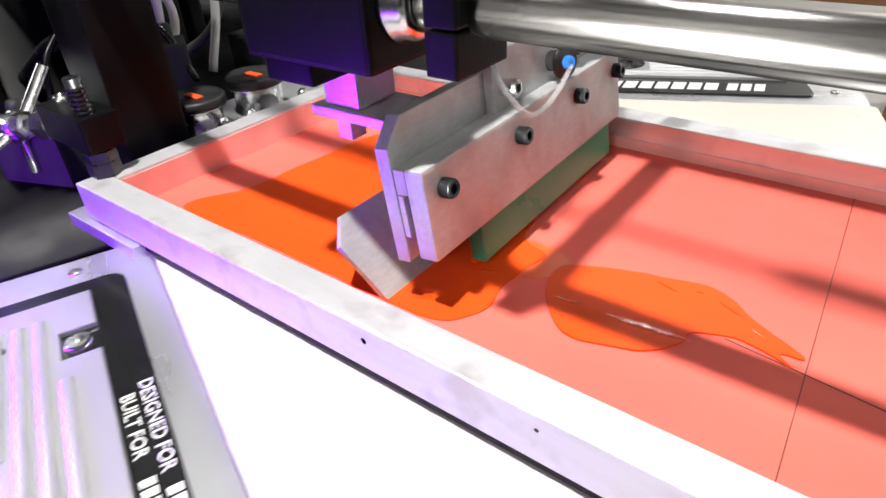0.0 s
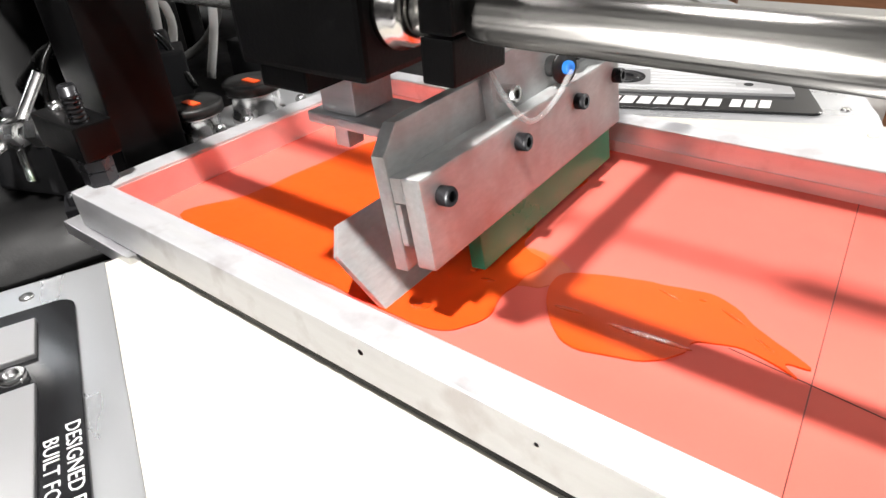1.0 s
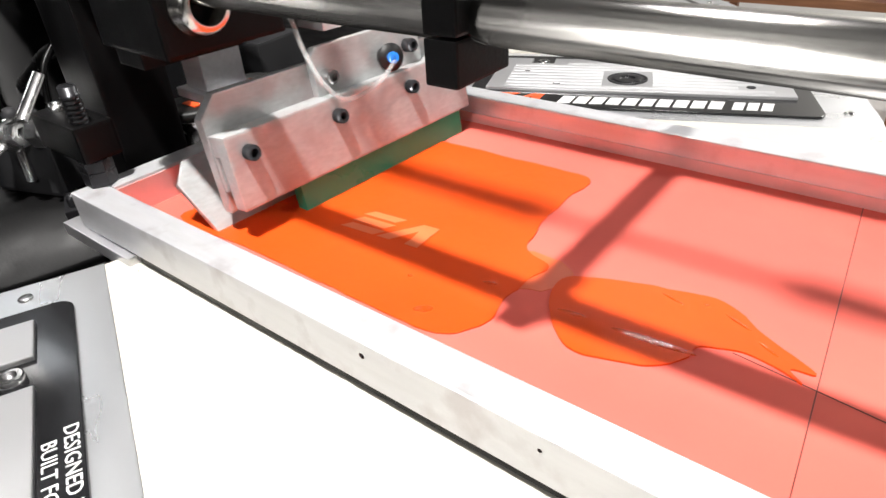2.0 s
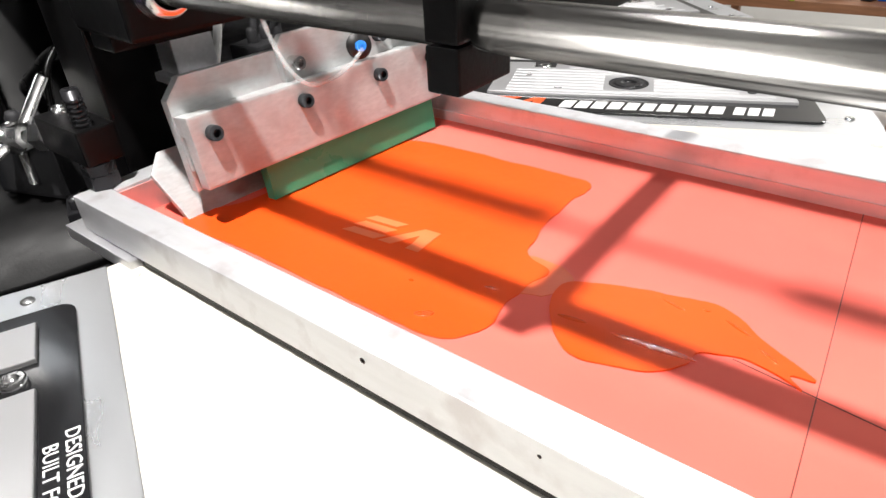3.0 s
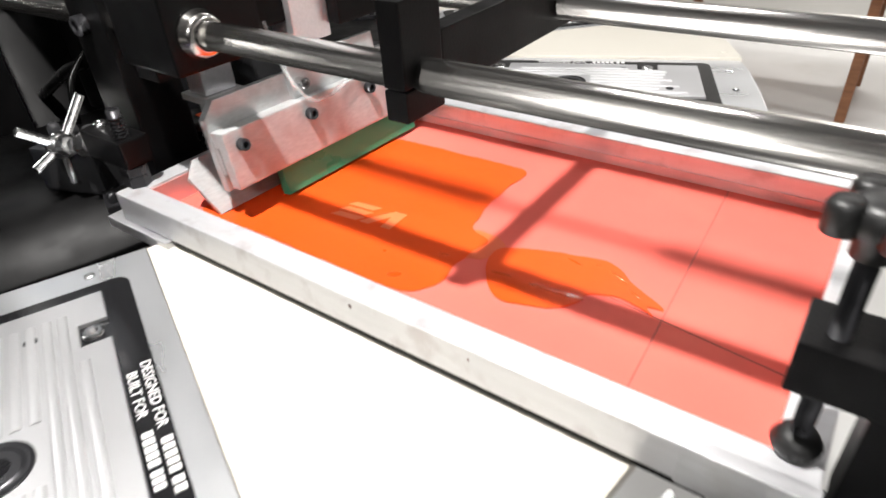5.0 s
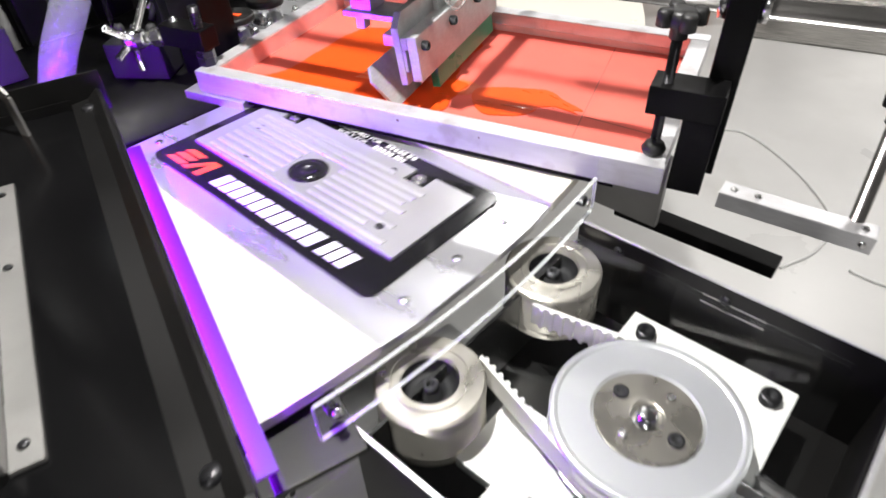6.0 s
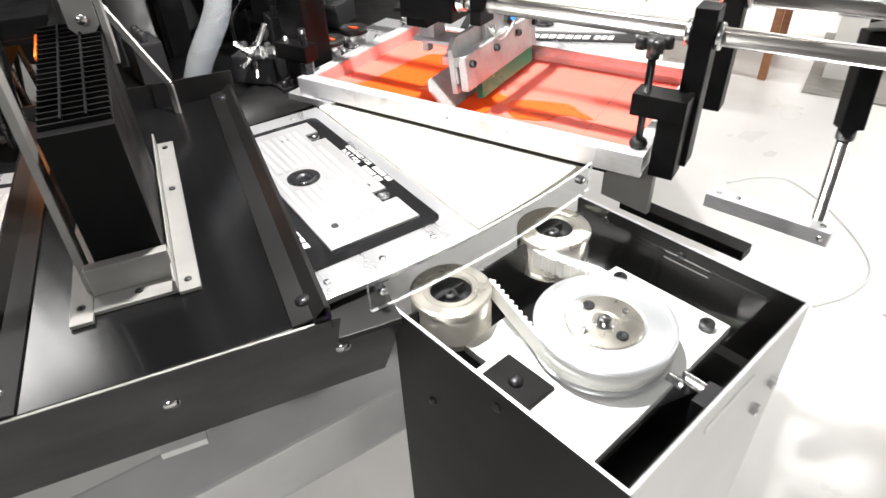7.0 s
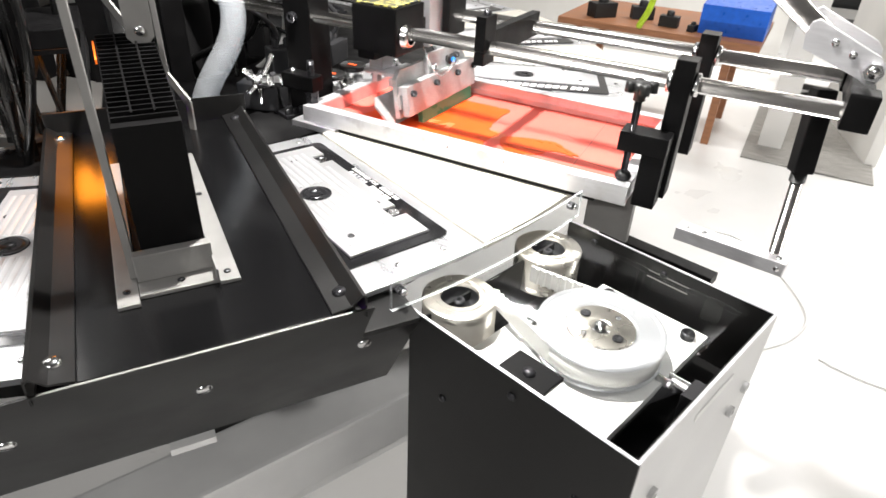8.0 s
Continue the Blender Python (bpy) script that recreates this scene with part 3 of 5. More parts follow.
def guide_rails():
    t = thing("guide_rail_frame", (0.53, 0.14, 0.86), "two polished guide rods held by black posts over the screen", "guide rails")
    for y in (NY, FYR):
        b = B()
        rod(b, (-0.22, y, RZ), (0.705, y, RZ), RR, 40)
        part("guide_rod", b, STEEL, t, "polished steel guide rod")
    b = B()
    box(b, 0.2675, 0.2820, 0.042, 0.076, 1.0615, 1.106, 0.0012)
    box(b, 0.2675, 0.2820, 0.042, 0.076, 1.0435, 1.0605, 0.0012)
    part("rod_clamp", b, BLACK, t)
    b = B()
    box(b, 0.268, 0.2815, 0.0765, 0.235, 1.050, 1.085, 0.0012)
    part("cross_bar", b, BLACK, t, "black cross bar between the rods")
    b = B()
    cap_screw(b, (0.2748, 0.061, 1.106), (0, 0, 1), 0.005, 0.006)
    part("clamp_screw", b, OXIDE, t)
    for y, z0 in ((NY, 0.922), (FYR, 0.925)):
        b = B()
        box(b, 0.523, 0.546, y - 0.015, y + 0.015, z0, 1.094, 0.0015)
        post = part("post", b, BLACK, t, "black square post round the rod")
        for s in (-1, 1):
            b = B()
            lathe(b, [(RR, 0), (RR + 0.004, 0), (RR + 0.004, 0.006), (RR, 0.007)], 28, along((0.5345 + s * 0.0115, y, RZ), (0.5345 + s, y, RZ)))
            part("collar", b, CHROME, post, "bright shaft collar")
    b = B()
    box(b, 0.5130, 0.5405, 0.014, 0.0435, 0.918, 0.9853, 0.0015)
    part("clamp_plate", b, BLACK, t)
    b = B()
    box(b, 0.4830, 0.5410, 0.012, 0.0435, 0.9856, 1.0100, 0.0015)
    part("clamp_arm", b, BLACK, t)
    b = B()
    rod(b, (0.495, 0.024, 0.950), (0.495, 0.024, 1.052), 0.0042, 14)
    part("clamp_spindle", b, OXIDE, t)
    b = B()
    lathe(b, [(0, 0), (0.009, 0), (0.0105, 0.004), (0.008, 0.009), (0.005, 0.011), (0, 0.011)], 18, Matrix.Translation((0.495, 0.024, 0.9455)))
    part("rubber_foot", b, RUBBER, t)
    b = B()
    lathe(b, [(0, -0.008), (0.007, -0.008), (0.007, 0.0), (0.012, 0.003), (0.012, 0.011), (0.008, 0.014), (0, 0.014)], 18, Matrix.Translation((0.495, 0.024, 1.054)))
    for k in range(4):
        lathe(b, [(0, 0), (0.0062, 0), (0.0062, 0.010), (0.005, 0.012), (0, 0.012)], 12, pose(0.495 + 0.013 * math.cos(k * 1.5708 + 0.5), 0.024 + 0.013 * math.sin(k * 1.5708 + 0.5), 1.056))
    part("star_knob", b, RUBBER, t, "black plastic star knob")
    # outer end: block, links and the lifting cylinder
    b = B()
    box(b, 0.699, 0.728, 0.042, 0.076, 1.050, 1.090, 0.003)
    box(b, 0.699, 0.728, 0.200, 0.234, 1.050, 1.090, 0.003)
    box(b, 0.702, 0.725, 0.0765, 0.1995, 1.054, 1.086, 0.002)
    part("end_block", b, BLACK, t, "black end block joining the rods")
    for y in (0.092, 0.180):
        b = B()
        prism(b, [(-0.074, 0.027), (-0.071, 0.040), (-0.064, 0.044), (0.003, 0.0145), (0.010, 0.006), (0.011, -0.006), (0.006, -0.013), (-0.003, -0.015), (-0.012, -0.010), (-0.072, 0.012)], -0.003, 0.003, 0.0008, Matrix.Translation((0.715, y, 1.104)) @ Matrix.Rotation(radians(90), 4, "X"))
        part("link_plate", b, ALU, t, "silver link plate with bolt holes")
    b = B()
    for y in (0.0885,):
        hexnut(b, (0.715, y, 1.104), (0, -1, 0), 0.010, 0.008)
        lathe(b, [(0.0, 0.0), (0.006, 0), (0.006, 0.010), (0, 0.010)], 14, along((0.715, y, 1.104), (0.715, y - 1, 1.104)))
        lathe(b, [(0.0, 0), (0.004, 0), (0.004, 0.002), (0, 0.002)], 12, along((0.692, y, 1.117), (0.692, y - 1, 1.117)))
        lathe(b, [(0.0, 0), (0.004, 0), (0.004, 0.002), (0, 0.002)], 12, along((0.672, y, 1.127), (0.672, y - 1, 1.127)))
    part("link_bolt", b, CHROME, t)
    b = B()
    rod(b, (0.662, 0.136, 1.124), (0.470, 0.136, 1.259), 0.0125, 28)
    part("link_tube", b, STEEL, t, "polished steel link tube")
    # unseen stepped bar over the screen, added to cast the middle shadow on the mesh; carried by the link tube
    b = B()
    rod(b, (-0.25, 0.070, 1.25), (0.230, 0.070, 1.25), 0.0085, 24)
    part("stroke_barrel", b, ALU, t, "unseen aluminium bar placed to cast the middle shadow")
    b = B()
    rod(b, (0.230, 0.070, 1.25), (0.322, 0.070, 1.25), 0.0032, 16)
    part("stroke_rod", b, STEEL, t, "unseen thin polished rod placed to cast the middle shadow")
    b = B()
    rod(b, (0.322, 0.070, 1.25), (0.505, 0.070, 1.25), 0.0080, 20)
    box(b, 0.470, 0.500, 0.075, 0.142, 1.235, 1.265, 0.002)
    part("stroke_mount", b, BLACK, t, "unseen black bar and mount placed to cast the middle shadow")


guide_rails()


def lift():
    t = thing("lift_cylinder", (0.70, 0.16, 0.81), "upright lifting cylinder standing on an aluminium foot bar", "cylinder")
    b = B()
    rod(b, (0.695, 0.165, 0.828), (0.690, 0.176, 0.935), 0.0075, 24)
    part("piston_rod", b, STEEL, t, "polished piston rod")
    b = B()
    rod(b, (0.690, 0.176, 0.932), (0.6895, 0.178, 0.947), 0.0100, 20)
    part("gland", b, RUBBER, t)
    b = B()
    m = along((0.6895, 0.178, 0.946), (0.683, 0.192, 1.050))
    box(b, -0.0125, 0.0125, -0.0125, 0.0125, 0, 0.108, 0.003, m)
    part("barrel", b, BLACK, t, "black cylinder barrel")
    b = B()
    m = pose(0.635, 0.160, 0.8200, 0, 0, -9)
    box(b, -0.073, 0.080, -0.013, 0.013, -0.010, 0.010, 0.0015, m)
    part("foot_bar", b, ALU, t, "aluminium foot bar")
    for x in (-0.060, -0.035, 0.068):
        b = B()
        pan_screw(b, m @ Vector((x, 0, 0.010)), (0, 0, 1), 0.0042, 0.0025)
        part("bar_screw", b, CHROME, t)
    b = B()
    pan_screw(b, m @ Vector((0.070, -0.013, 0)), (0, -1, 0), 0.0042, 0.0025)
    part("bar_screw", b, CHROME, t)
    b = B()
    m = pose(0.545, 0.112, 0.802, 0, 0, -14)
    box(b, -0.085, 0.090, -0.012, 0.012, -0.007, 0.007, 0.0015, m)
    part("support_bar", b, BLACK, t, "black support bar")
    b = B()
    box(b, -0.02, 0.05, -0.004, 0.004, -0.030, 0.052, 0.001, pose(0.462, 0.085, 0.862, 0, 0, -16))
    part("gusset", b, GREYM, t, "grey gusset plate under the screen")


lift()


# ---------------------------------------------------------------- squeegee carriage, drawn where it stands at the far right of its stroke
SX, SY, SZ = 0.258, 0.066, 0.984


def squeegee():
    t = thing("squeegee_carriage", (SX, SY, SZ), "aluminium squeegee holder with green blade hanging from a black carriage", "squeegee")
    y0, y1 = 0.048, 0.262
    # the holder leans back a little about the line of its screws
    lean = Matrix.Translation((0.258, 0, 0.9845)) @ Matrix.Rotation(radians(-7.5), 4, "Y") @ Matrix.Translation((-0.258, 0, -0.9845))

    def held(name, b, material, label=""):
        bmesh.ops.transform(b, matrix=lean, verts=b.verts)
        return part(name, b, material, t, label)

    b = B()
    box(b, 0.2475, 0.2582, y0, y1, 0.9515, 0.9970, 0.0016)
    held("front_jaw", b, ALU_Y, "milled aluminium front jaw")
    b = B()
    # tall back jaw with cut corners and a step
    prism(b, [(-y0, 0.948), (-y0, 1.006), (-(y0 + 0.012), 1.018), (-(y0 + 0.085), 1.018), (-(y0 + 0.093), 1.010), (-(y1 - 0.010), 1.010), (-y1, 1.000), (-y1, 0.948)][::-1], 0.2330, 0.2405, 0.0012,
          Matrix(((0, 0, 1, 0), (-1, 0, 0, 0), (0, 1, 0, 0), (0, 0, 0, 1))))
    held("back_jaw", b, ALU_Y, "tall aluminium back jaw with cut corners")
    b = B()
    box(b, 0.2407, 0.2473, y0 + 0.0005, y1 - 0.0005, 0.984, 0.9965, 0.0006)
    box(b, 0.2407, 0.2440, y0 + 0.0005, y1 - 0.0005, 0.962, 0.9835, 0.0006)
    held("jaw_spacer", b, ALU_Y)
    b = B()
    box(b, 0.2442, 0.2530, 0.092, 0.255, 0.9262, 0.9700, 0.0008)
    held("blade", b, GREEN, "green urethane squeegee blade")
    b = B()
    box(b, 0.2438, 0.2472, 0.0905, 0.256, 0.9250, 0.9261, 0.0003)
    held("blade_ink", b, INK)
    for k in range(4):
        b = B()
        cap_screw(b, (0.2582, 0.0613 + 0.0689 * k if k < 3 else 0.2545, 0.9845), (1, 0, 0), 0.0048, 0.0062)
        held("jaw_screw", b, OXIDE)
    # hanger block behind and above, with its screws, air fitting and tube
    b = B()
    prism(b, [(-0.128, 0.990), (-0.128, 1.022), (-0.133, 1.027), (-0.228, 1.027), (-0.228, 0.990)][::-1], 0.2408, 0.2468, 0.001, Matrix(((0, 0, 1, 0), (-1, 0, 0, 0), (0, 1, 0, 0), (0, 0, 0, 1))))
    held("hanger_block", b, ALU_Y)
    b = B()
    cap_screw(b, (0.2468, 0.136, 1.008), (1, 0, 0), 0.0048, 0.010)
    held("hanger_screw", b, CHROME)
    b = B()
    cap_screw(b, (0.2468, 0.214, 1.010), (1, 0, 0), 0.0048, 0.008)
    held("hanger_screw", b, OXIDE)
    b = B()
    rod(b, (0.2468, 0.190, 1.008), (0.2570, 0.187, 1.008), 0.0060, 18)
    lathe(b, [(0, 0), (0.0095, 0), (0.0095, 0.0016), (0, 0.0016)], 24, along((0.2570, 0.187, 1.008), (1.2570, -0.1, 1.01)))
    held("air_fitting", b, RUBBER)
    b = B()
    rod(b, (0.2588, 0.1865, 1.008), (0.2625, 0.1855, 1.008), 0.0038, 14)
    held("fitting_ring", b, BLUES, "blue release ring")
    b = B()
    tube(b, [(0.240, 0.124, 1.060), (0.248, 0.123, 1.030), (0.2570, 0.125, 1.008), (0.2625, 0.134, 0.9945), (0.2625, 0.152, 0.9930), (0.2615, 0.172, 0.9975), (0.2625, 0.1855, 1.006)], 0.0016, 10)
    held("air_tube", b, TUBE, "clear air tube")
    # arm to the flood bar and the lift cube
    b = B()
    box(b, 0.166, 0.190, 0.082, 0.112, 1.002, 1.032, 0.001)
    part("lift_cube", b, ALU, t)
    b = B()
    box(b, 0.158, 0.2325, 0.078, 0.116, 0.9955, 1.0015, 0.001)
    part("cube_plate", b, ALU, t)
    b = B()
    box(b, 0.168, 0.178, 0.086, 0.098, 0.981, 0.9952, 0.001)
    part("cube_stop", b, ALU, t)
    # black carriage on the near rod
    b = B()
    box(b, 0.170, 0.245, 0.036, 0.112, 1.040, 1.105, 0.0025)
    part("carriage_block", b, BLACK, t, "black carriage block on the rod")
    b = B()
    box(b, 0.176, 0.206, 0.040, 0.106, 1.029, 1.0398, 0.0015)
    part("carriage_foot", b, BLACK, t)
    b = B()
    box(b, 0.174, 0.241, 0.040, 0.108, 1.1052, 1.1075, 0.0008)
    part("warning_label", b, mat("worn_label", (0.03, 0.03, 0.025), 0.5, 0, 0.3, 40, dirt=(0.42, 0.38, 0.10), dirt_scale=120, dirt_from=0.50, dirt_to=0.56), t, "worn yellow label on the carriage top")
    b = B()
    lathe(b, [(RR + 0.0008, 0), (0.0170, 0), (0.0170, 0.003), (0.0152, 0.005), (0.0152, 0.0085), (RR + 0.003, 0.012), (RR + 0.0008, 0.012)], 36, along((0.245, NY, RZ), (1.245, NY, RZ)))
    part("bushing", b, STEEL, t, "steel bushing ring")
    b = B()
    box(b, 0.170, 0.245, FYR - 0.028, FYR + 0.028, 1.040, 1.105, 0.0025)
    box(b, 0.175, 0.225, 0.1125, FYR - 0.0285, 1.050, 1.075, 0.0015)
    part("far_carriage", b, BLACK, t)
    b = B()
    box(b, 0.205, 0.232, 0.150, 0.190, 1.030, 1.22, 0.002)
    box(b, 0.150, 0.180, 0.150, 0.190, 1.0755, 1.22, 0.002)
    part("air_cylinder", b, ALU, t, "ribbed aluminium air cylinder")
    return t


SQ = squeegee()


def flood_bar(parent):
    """A plate along y that leans back, with a cut near corner."""
    b = B()
    lean = Matrix.Translation((0.234, 0, 0.9213)) @ Matrix.Rotation(radians(-40), 4, "Y") @ Matrix(((0, 0, 1, 0), (-1, 0, 0, 0), (0, 1, 0, 0), (0, 0, 0, 1)))
    prism(b, [(-0.042, 0.0), (-0.036, 0.037), (-0.047, 0.050), (-0.258, 0.050), (-0.258, 0.0)], -0.0035, 0.0, 0.0006, lean)
    ob = part("flood_bar", b, ALU_Y, parent, "slanted aluminium flood bar with a cut corner")
    b = B()
    box(b, 0.1960, 0.2320, 0.090, 0.110, 0.9640, 0.9760, 0.001)
    part("bar_mount", b, ALU, ob, "small mounting block")
    return ob


FLOOD = flood_bar(SQ)


# ---------------------------------------------------------------- drive box with belt and pulleys
BOXM = pose(0.379, -0.292, 0, 0, 0, -15.9)      # local x along the near long side, y towards the back
BW, BD, BT = 0.256, 0.272, 0.897


def toothed_belt(parent, c0, r0, c1, r1, side, z0, z1, thick=0.0032):
    """A straight run of belt between two pulleys, passing between them, with teeth on the face towards the first."""
    d = Vector((c1[0] - c0[0], c1[1] - c0[1]))
    a = math.atan2(d.y, d.x) + side * math.acos((r0 + r1) / d.length)
    nrm = Vector((math.cos(a), math.sin(a)))
    p, q = Vector(c0) + nrm * r0, Vector(c1) - nrm * r1
    run = (q - p).normalized()
    b = B()
    o = nrm * thick
    pts = [p, q, q - o, p - o]
    prism(b, [(v.x, v.y) for v in pts], z0, z1)
    n = int((q - p).length / 0.0085)
    for i in range(n):
        s = p + run * (0.004 + i * 0.0085) - nrm * thick
        t = [s, s + run * 0.0045, s + run * 0.0036 - nrm * 0.0026, s + run * 0.0009 - nrm * 0.0026]
        prism(b, [(v.x, v.y) for v in t], z0, z1)
    return b


def drive_box():
    t = thing("drive_box", (0.54, -0.18, 0.0), "black metal drive box with belt and pulleys under clear lid", "drive box")
    w = 0.0025
    b = B()
    box(b, 0, BW, 0, w, 0.02, BT, 0, BOXM)
    part("front_panel", b, BLACKM, t, "black sheet front panel")
    b = B()
    box(b, BW - w, BW, w, BD, 0.02, BT, 0, BOXM)
    part("end_panel", b, GREYP, t, "pale grey end panel")
    b = B()
    box(b, BW - 2 * w, BW - w - 0.0002, w, BD - w, 0.60, BT - 0.002, 0, BOXM)
    part("end_lining", b, BLACKM, t)
    b = B()
    box(b, 0, BW - w, BD - w, BD, 0.02, BT, 0, BOXM)
    part("back_panel", b, BLACKM, t)
    b = B()
    box(b, 0, w, w, BD - w, 0.02, BT - 0.02, 0, BOXM)
    part("inner_panel", b, BLACKM, t)
    b = B()
    box(b, w, BW - 2 * w, w, BD - w, 0.800, 0.803, 0, BOXM)
    part("tray", b, BLACKM, t)
    # bright worn rim
    b = B()
    box(b, 0, BW, -0.0002, w + 0.0004, BT, BT + 0.0012, 0.0003, BOXM)
    box(b, BW - w - 0.0004, BW + 0.0002, w + 0.0006, BD, BT, BT + 0.0012, 0.0003, BOXM)
    box(b, 0, BW - w - 0.0006, BD - w, BD + 0.0002, BT, BT + 0.0012, 0.0003, BOXM)
    part("rim", b, ALU, t, "bright worn rim")
    # base plate of the pulley
    b = B()
    mp = pose(0.556, -0.192, 0.0, 0, 0, -15.5)
    box(b, -0.068, 0.064, -0.113, 0.104, 0.840, 0.850, 0.001, mp)
    box(b, -0.100, -0.0685, -0.095, -0.028, 0.836, 0.846, 0.001, mp)
    part("base_plate", b, WHITE, t, "white base plate")
    for x, y in ((0.0485, 0.085), (-0.050, 0.085)):
        b = B()
        cap_screw(b, mp @ Vector((x, y, 0.850)), (0, 0, 1), 0.0075, 0.008)
        part("base_screw", b, OXIDE, t)
    b = B()
    box(b, 0.111, 0.161, 0.0032, 0.037, 0.8905, 0.8950, 0.0008, BOXM)
    tab = part("lid_tab", b, BLACK, t, "black tab holding the lid")
    b = B()
    pan_screw(b, BOXM @ Vector((0.136, 0.0185, 0.8950)), (0, 0, 1), 0.0062, 0.0040)
    part("tab_screw", b, OXIDE, tab)
    # big pulley
    c = (0.547, -0.195)
    b = B()
    R = 0.065
    lathe(b, [(0.026, 0.876), (0.036, 0.876), (0.036, 0.876), (0.0375, 0.8818), (0.0375, 0.8818), (0.0590, 0.8818), (0.0590, 0.8818), (0.0600, 0.8828), (0.0645, 0.8828), (R, 0.8820), (R, 0.8820), (R, 0.8792), (R, 0.8792), (0.0605, 0.8780), (0.0605, 0.8780), (0.0605, 0.8585), (0.0605, 0.8585), (R, 0.8560), (R, 0.8560), (R, 0.8535), (R, 0.8535), (0.02, 0.8530)], 72, Matrix.Translation((*c, 0)))
    pul = part("pulley", b, TURNED, t, "large turned aluminium timing pulley")
    b = B()
    lathe(b, crisp([(0.011, 0.8770), (0.0345, 0.8770), (0.0352, 0.8800), (0.0345, 0.8812), (0.012, 0.8812), (0.011, 0.8800), (0.011, 0.8770)]), 48, Matrix.Translation((*c, 0)))
    part("hub", b, BEAR, pul, "steel clamping hub")
    b = B()
    lathe(b, [(0, 0.885), (0.005, 0.885), (0.0065, 0.884), (0.0075, 0.880), (0.0105, 0.8785)], 24, Matrix.Translation((*c, 0)))
    part("shaft", b, CHROME, pul)
    for k, a in enumerate((150, 330, 60, 240)):
        b = B()
        r = 0.0055 if k < 2 else 0.003
        lathe(b, [(r, 0), (r, 0.0016), (r * 0.5, 0.0016), (r * 0.4, 0.0004), (0, 0.0004)], 14, Matrix.Translation((c[0] + 0.0235 * math.cos(radians(a)), c[1] + 0.0235 * math.sin(radians(a)), 0.8815)))
        part("hub_screw", b, SHADE if k < 2 else CHROME, pul)
    # idlers
    ids = ((0.402, -0.228), (0.446, -0.082))
    for i, (x, y) in enumerate(ids):
        b = B()
        lathe(b, crisp([(0.0205, 0.872), (0.0215, 0.8830), (0.0270, 0.8830), (0.0275, 0.8818), (0.0285, 0.8818), (0.0290, 0.8830), (0.0385, 0.8830), (0.0405, 0.8812), (0.0405, 0.877), (0.0400, 0.8765), (0.0400, 0.842), (0.0408, 0.840), (0.0408, 0.836), (0.02, 0.836)]), 56, Matrix.Translation((x, y, 0)))
        idl = part("idler", b, BEAR, t, "steel idler roller with a bearing")
        b = B()
        lathe(b, [(0.0204, 0.880), (0.0204, 0.868), (0.008, 0.866), (0.008, 0.872), (0, 0.872)], 36, Matrix.Translation((x, y, 0)))
        part("bearing_seal", b, SHADE, idl)
        b = B()
        cap_screw(b, (x, y, 0.872), (0, 0, 1), 0.006, 0.006)
        part("axle_screw", b, OXIDE, idl)
    for s, (x, y) in ((-1, ids[0]), (1, ids[1])):
        part("belt", toothed_belt(t, c, 0.0640, (x, y), 0.0418, 1 if s < 0 else -1, 0.8575, 0.8780), BELT, t, "white toothed urethane belt")
    b = B()
    lathe(b, [(0.0612, 0.859), (0.0640, 0.859), (0.0640, 0.876), (0.0612, 0.876)], 72, Matrix.Translation((*c, 0)))
    part("belt_wrap", b, BELT, t)
    # motor end and tensioner
    b = B()
    rod(b, BOXM @ Vector((0.205, 0.165, 0.845)), BOXM @ Vector((0.250, 0.165, 0.845)), 0.0055, 20)
    rod(b, BOXM @ Vector((0.185, 0.150, 0.850)), BOXM @ Vector((0.215, 0.150, 0.850)), 0.0045, 14)
    part("tensioner", b, CHROME, t)
    b = B()
    rod(b, BOXM @ Vector((0.195, 0.120, 0.836)), BOXM @ Vector((0.215, 0.175, 0.836)), 0.008, 20)
    box(b, 0.232, 0.2505, 0.128, 0.158, 0.835, 0.866, 0.001, BOXM)
    part("tension_block", b, SHADE, t)
    # screws and slots on the outside
    fx = BOXM.to_3x3() @ Vector((0, -1, 0))
    ex = BOXM.to_3x3() @ Vector((1, 0, 0))
    for x, z in ((0.051, 0.812), (0.134, 0.8775), (0.213, 0.814), (0.120, 0.700)):
        b = B()
        pan_screw(b, BOXM @ Vector((x, 0, z)), fx, 0.0045, 0.0025)
        part("panel_screw", b, OXIDE, t)
    for y, z in ((0.244, 0.8165), (0.220, 0.798), (0.048, 0.8225)):
        b = B()
        hexnut(b, BOXM @ Vector((BW, y, z)), ex, 0.0065, 0.005)
        part("tension_nut", b, CHROME, t)
    for y in (0.040, 0.133):
        b = B()
        pan_screw(b, BOXM @ Vector((y, BD - w, 0.8845)), -(BOXM.to_3x3() @ Vector((0, 1, 0))), 0.0045, 0.003)
        part("panel_screw", b, OXIDE, t)
    b = B()
    for x0, x1, z0, z1 in ((0.115, 0.165, 0.874, 0.8750), (0.115, 0.165, 0.882, 0.8826)):
        box(b, x0, x1, BD - w - 0.0012, BD - w - 0.0001, z0, z1, 0, BOXM)
    part("slot_frame", b, GREYM, t, "bright edge round a slot")
    b = B()
    box(b, BW + 0.0002, BW + 0.0010, 0.104, 0.180, 0.868, 0.876, 0.0003, BOXM)
    part("slot_edge", b, WHITE, t)
    b = B()
    box(b, 0.004, BW - 0.030, 0.004, BD - 0.010, BT - 0.0095, BT - 0.0070, 0, BOXM)
    lid = part("lid", b, ACRYL, t, "clear acrylic lid")
    lid.visible_shadow = False
    b = B()
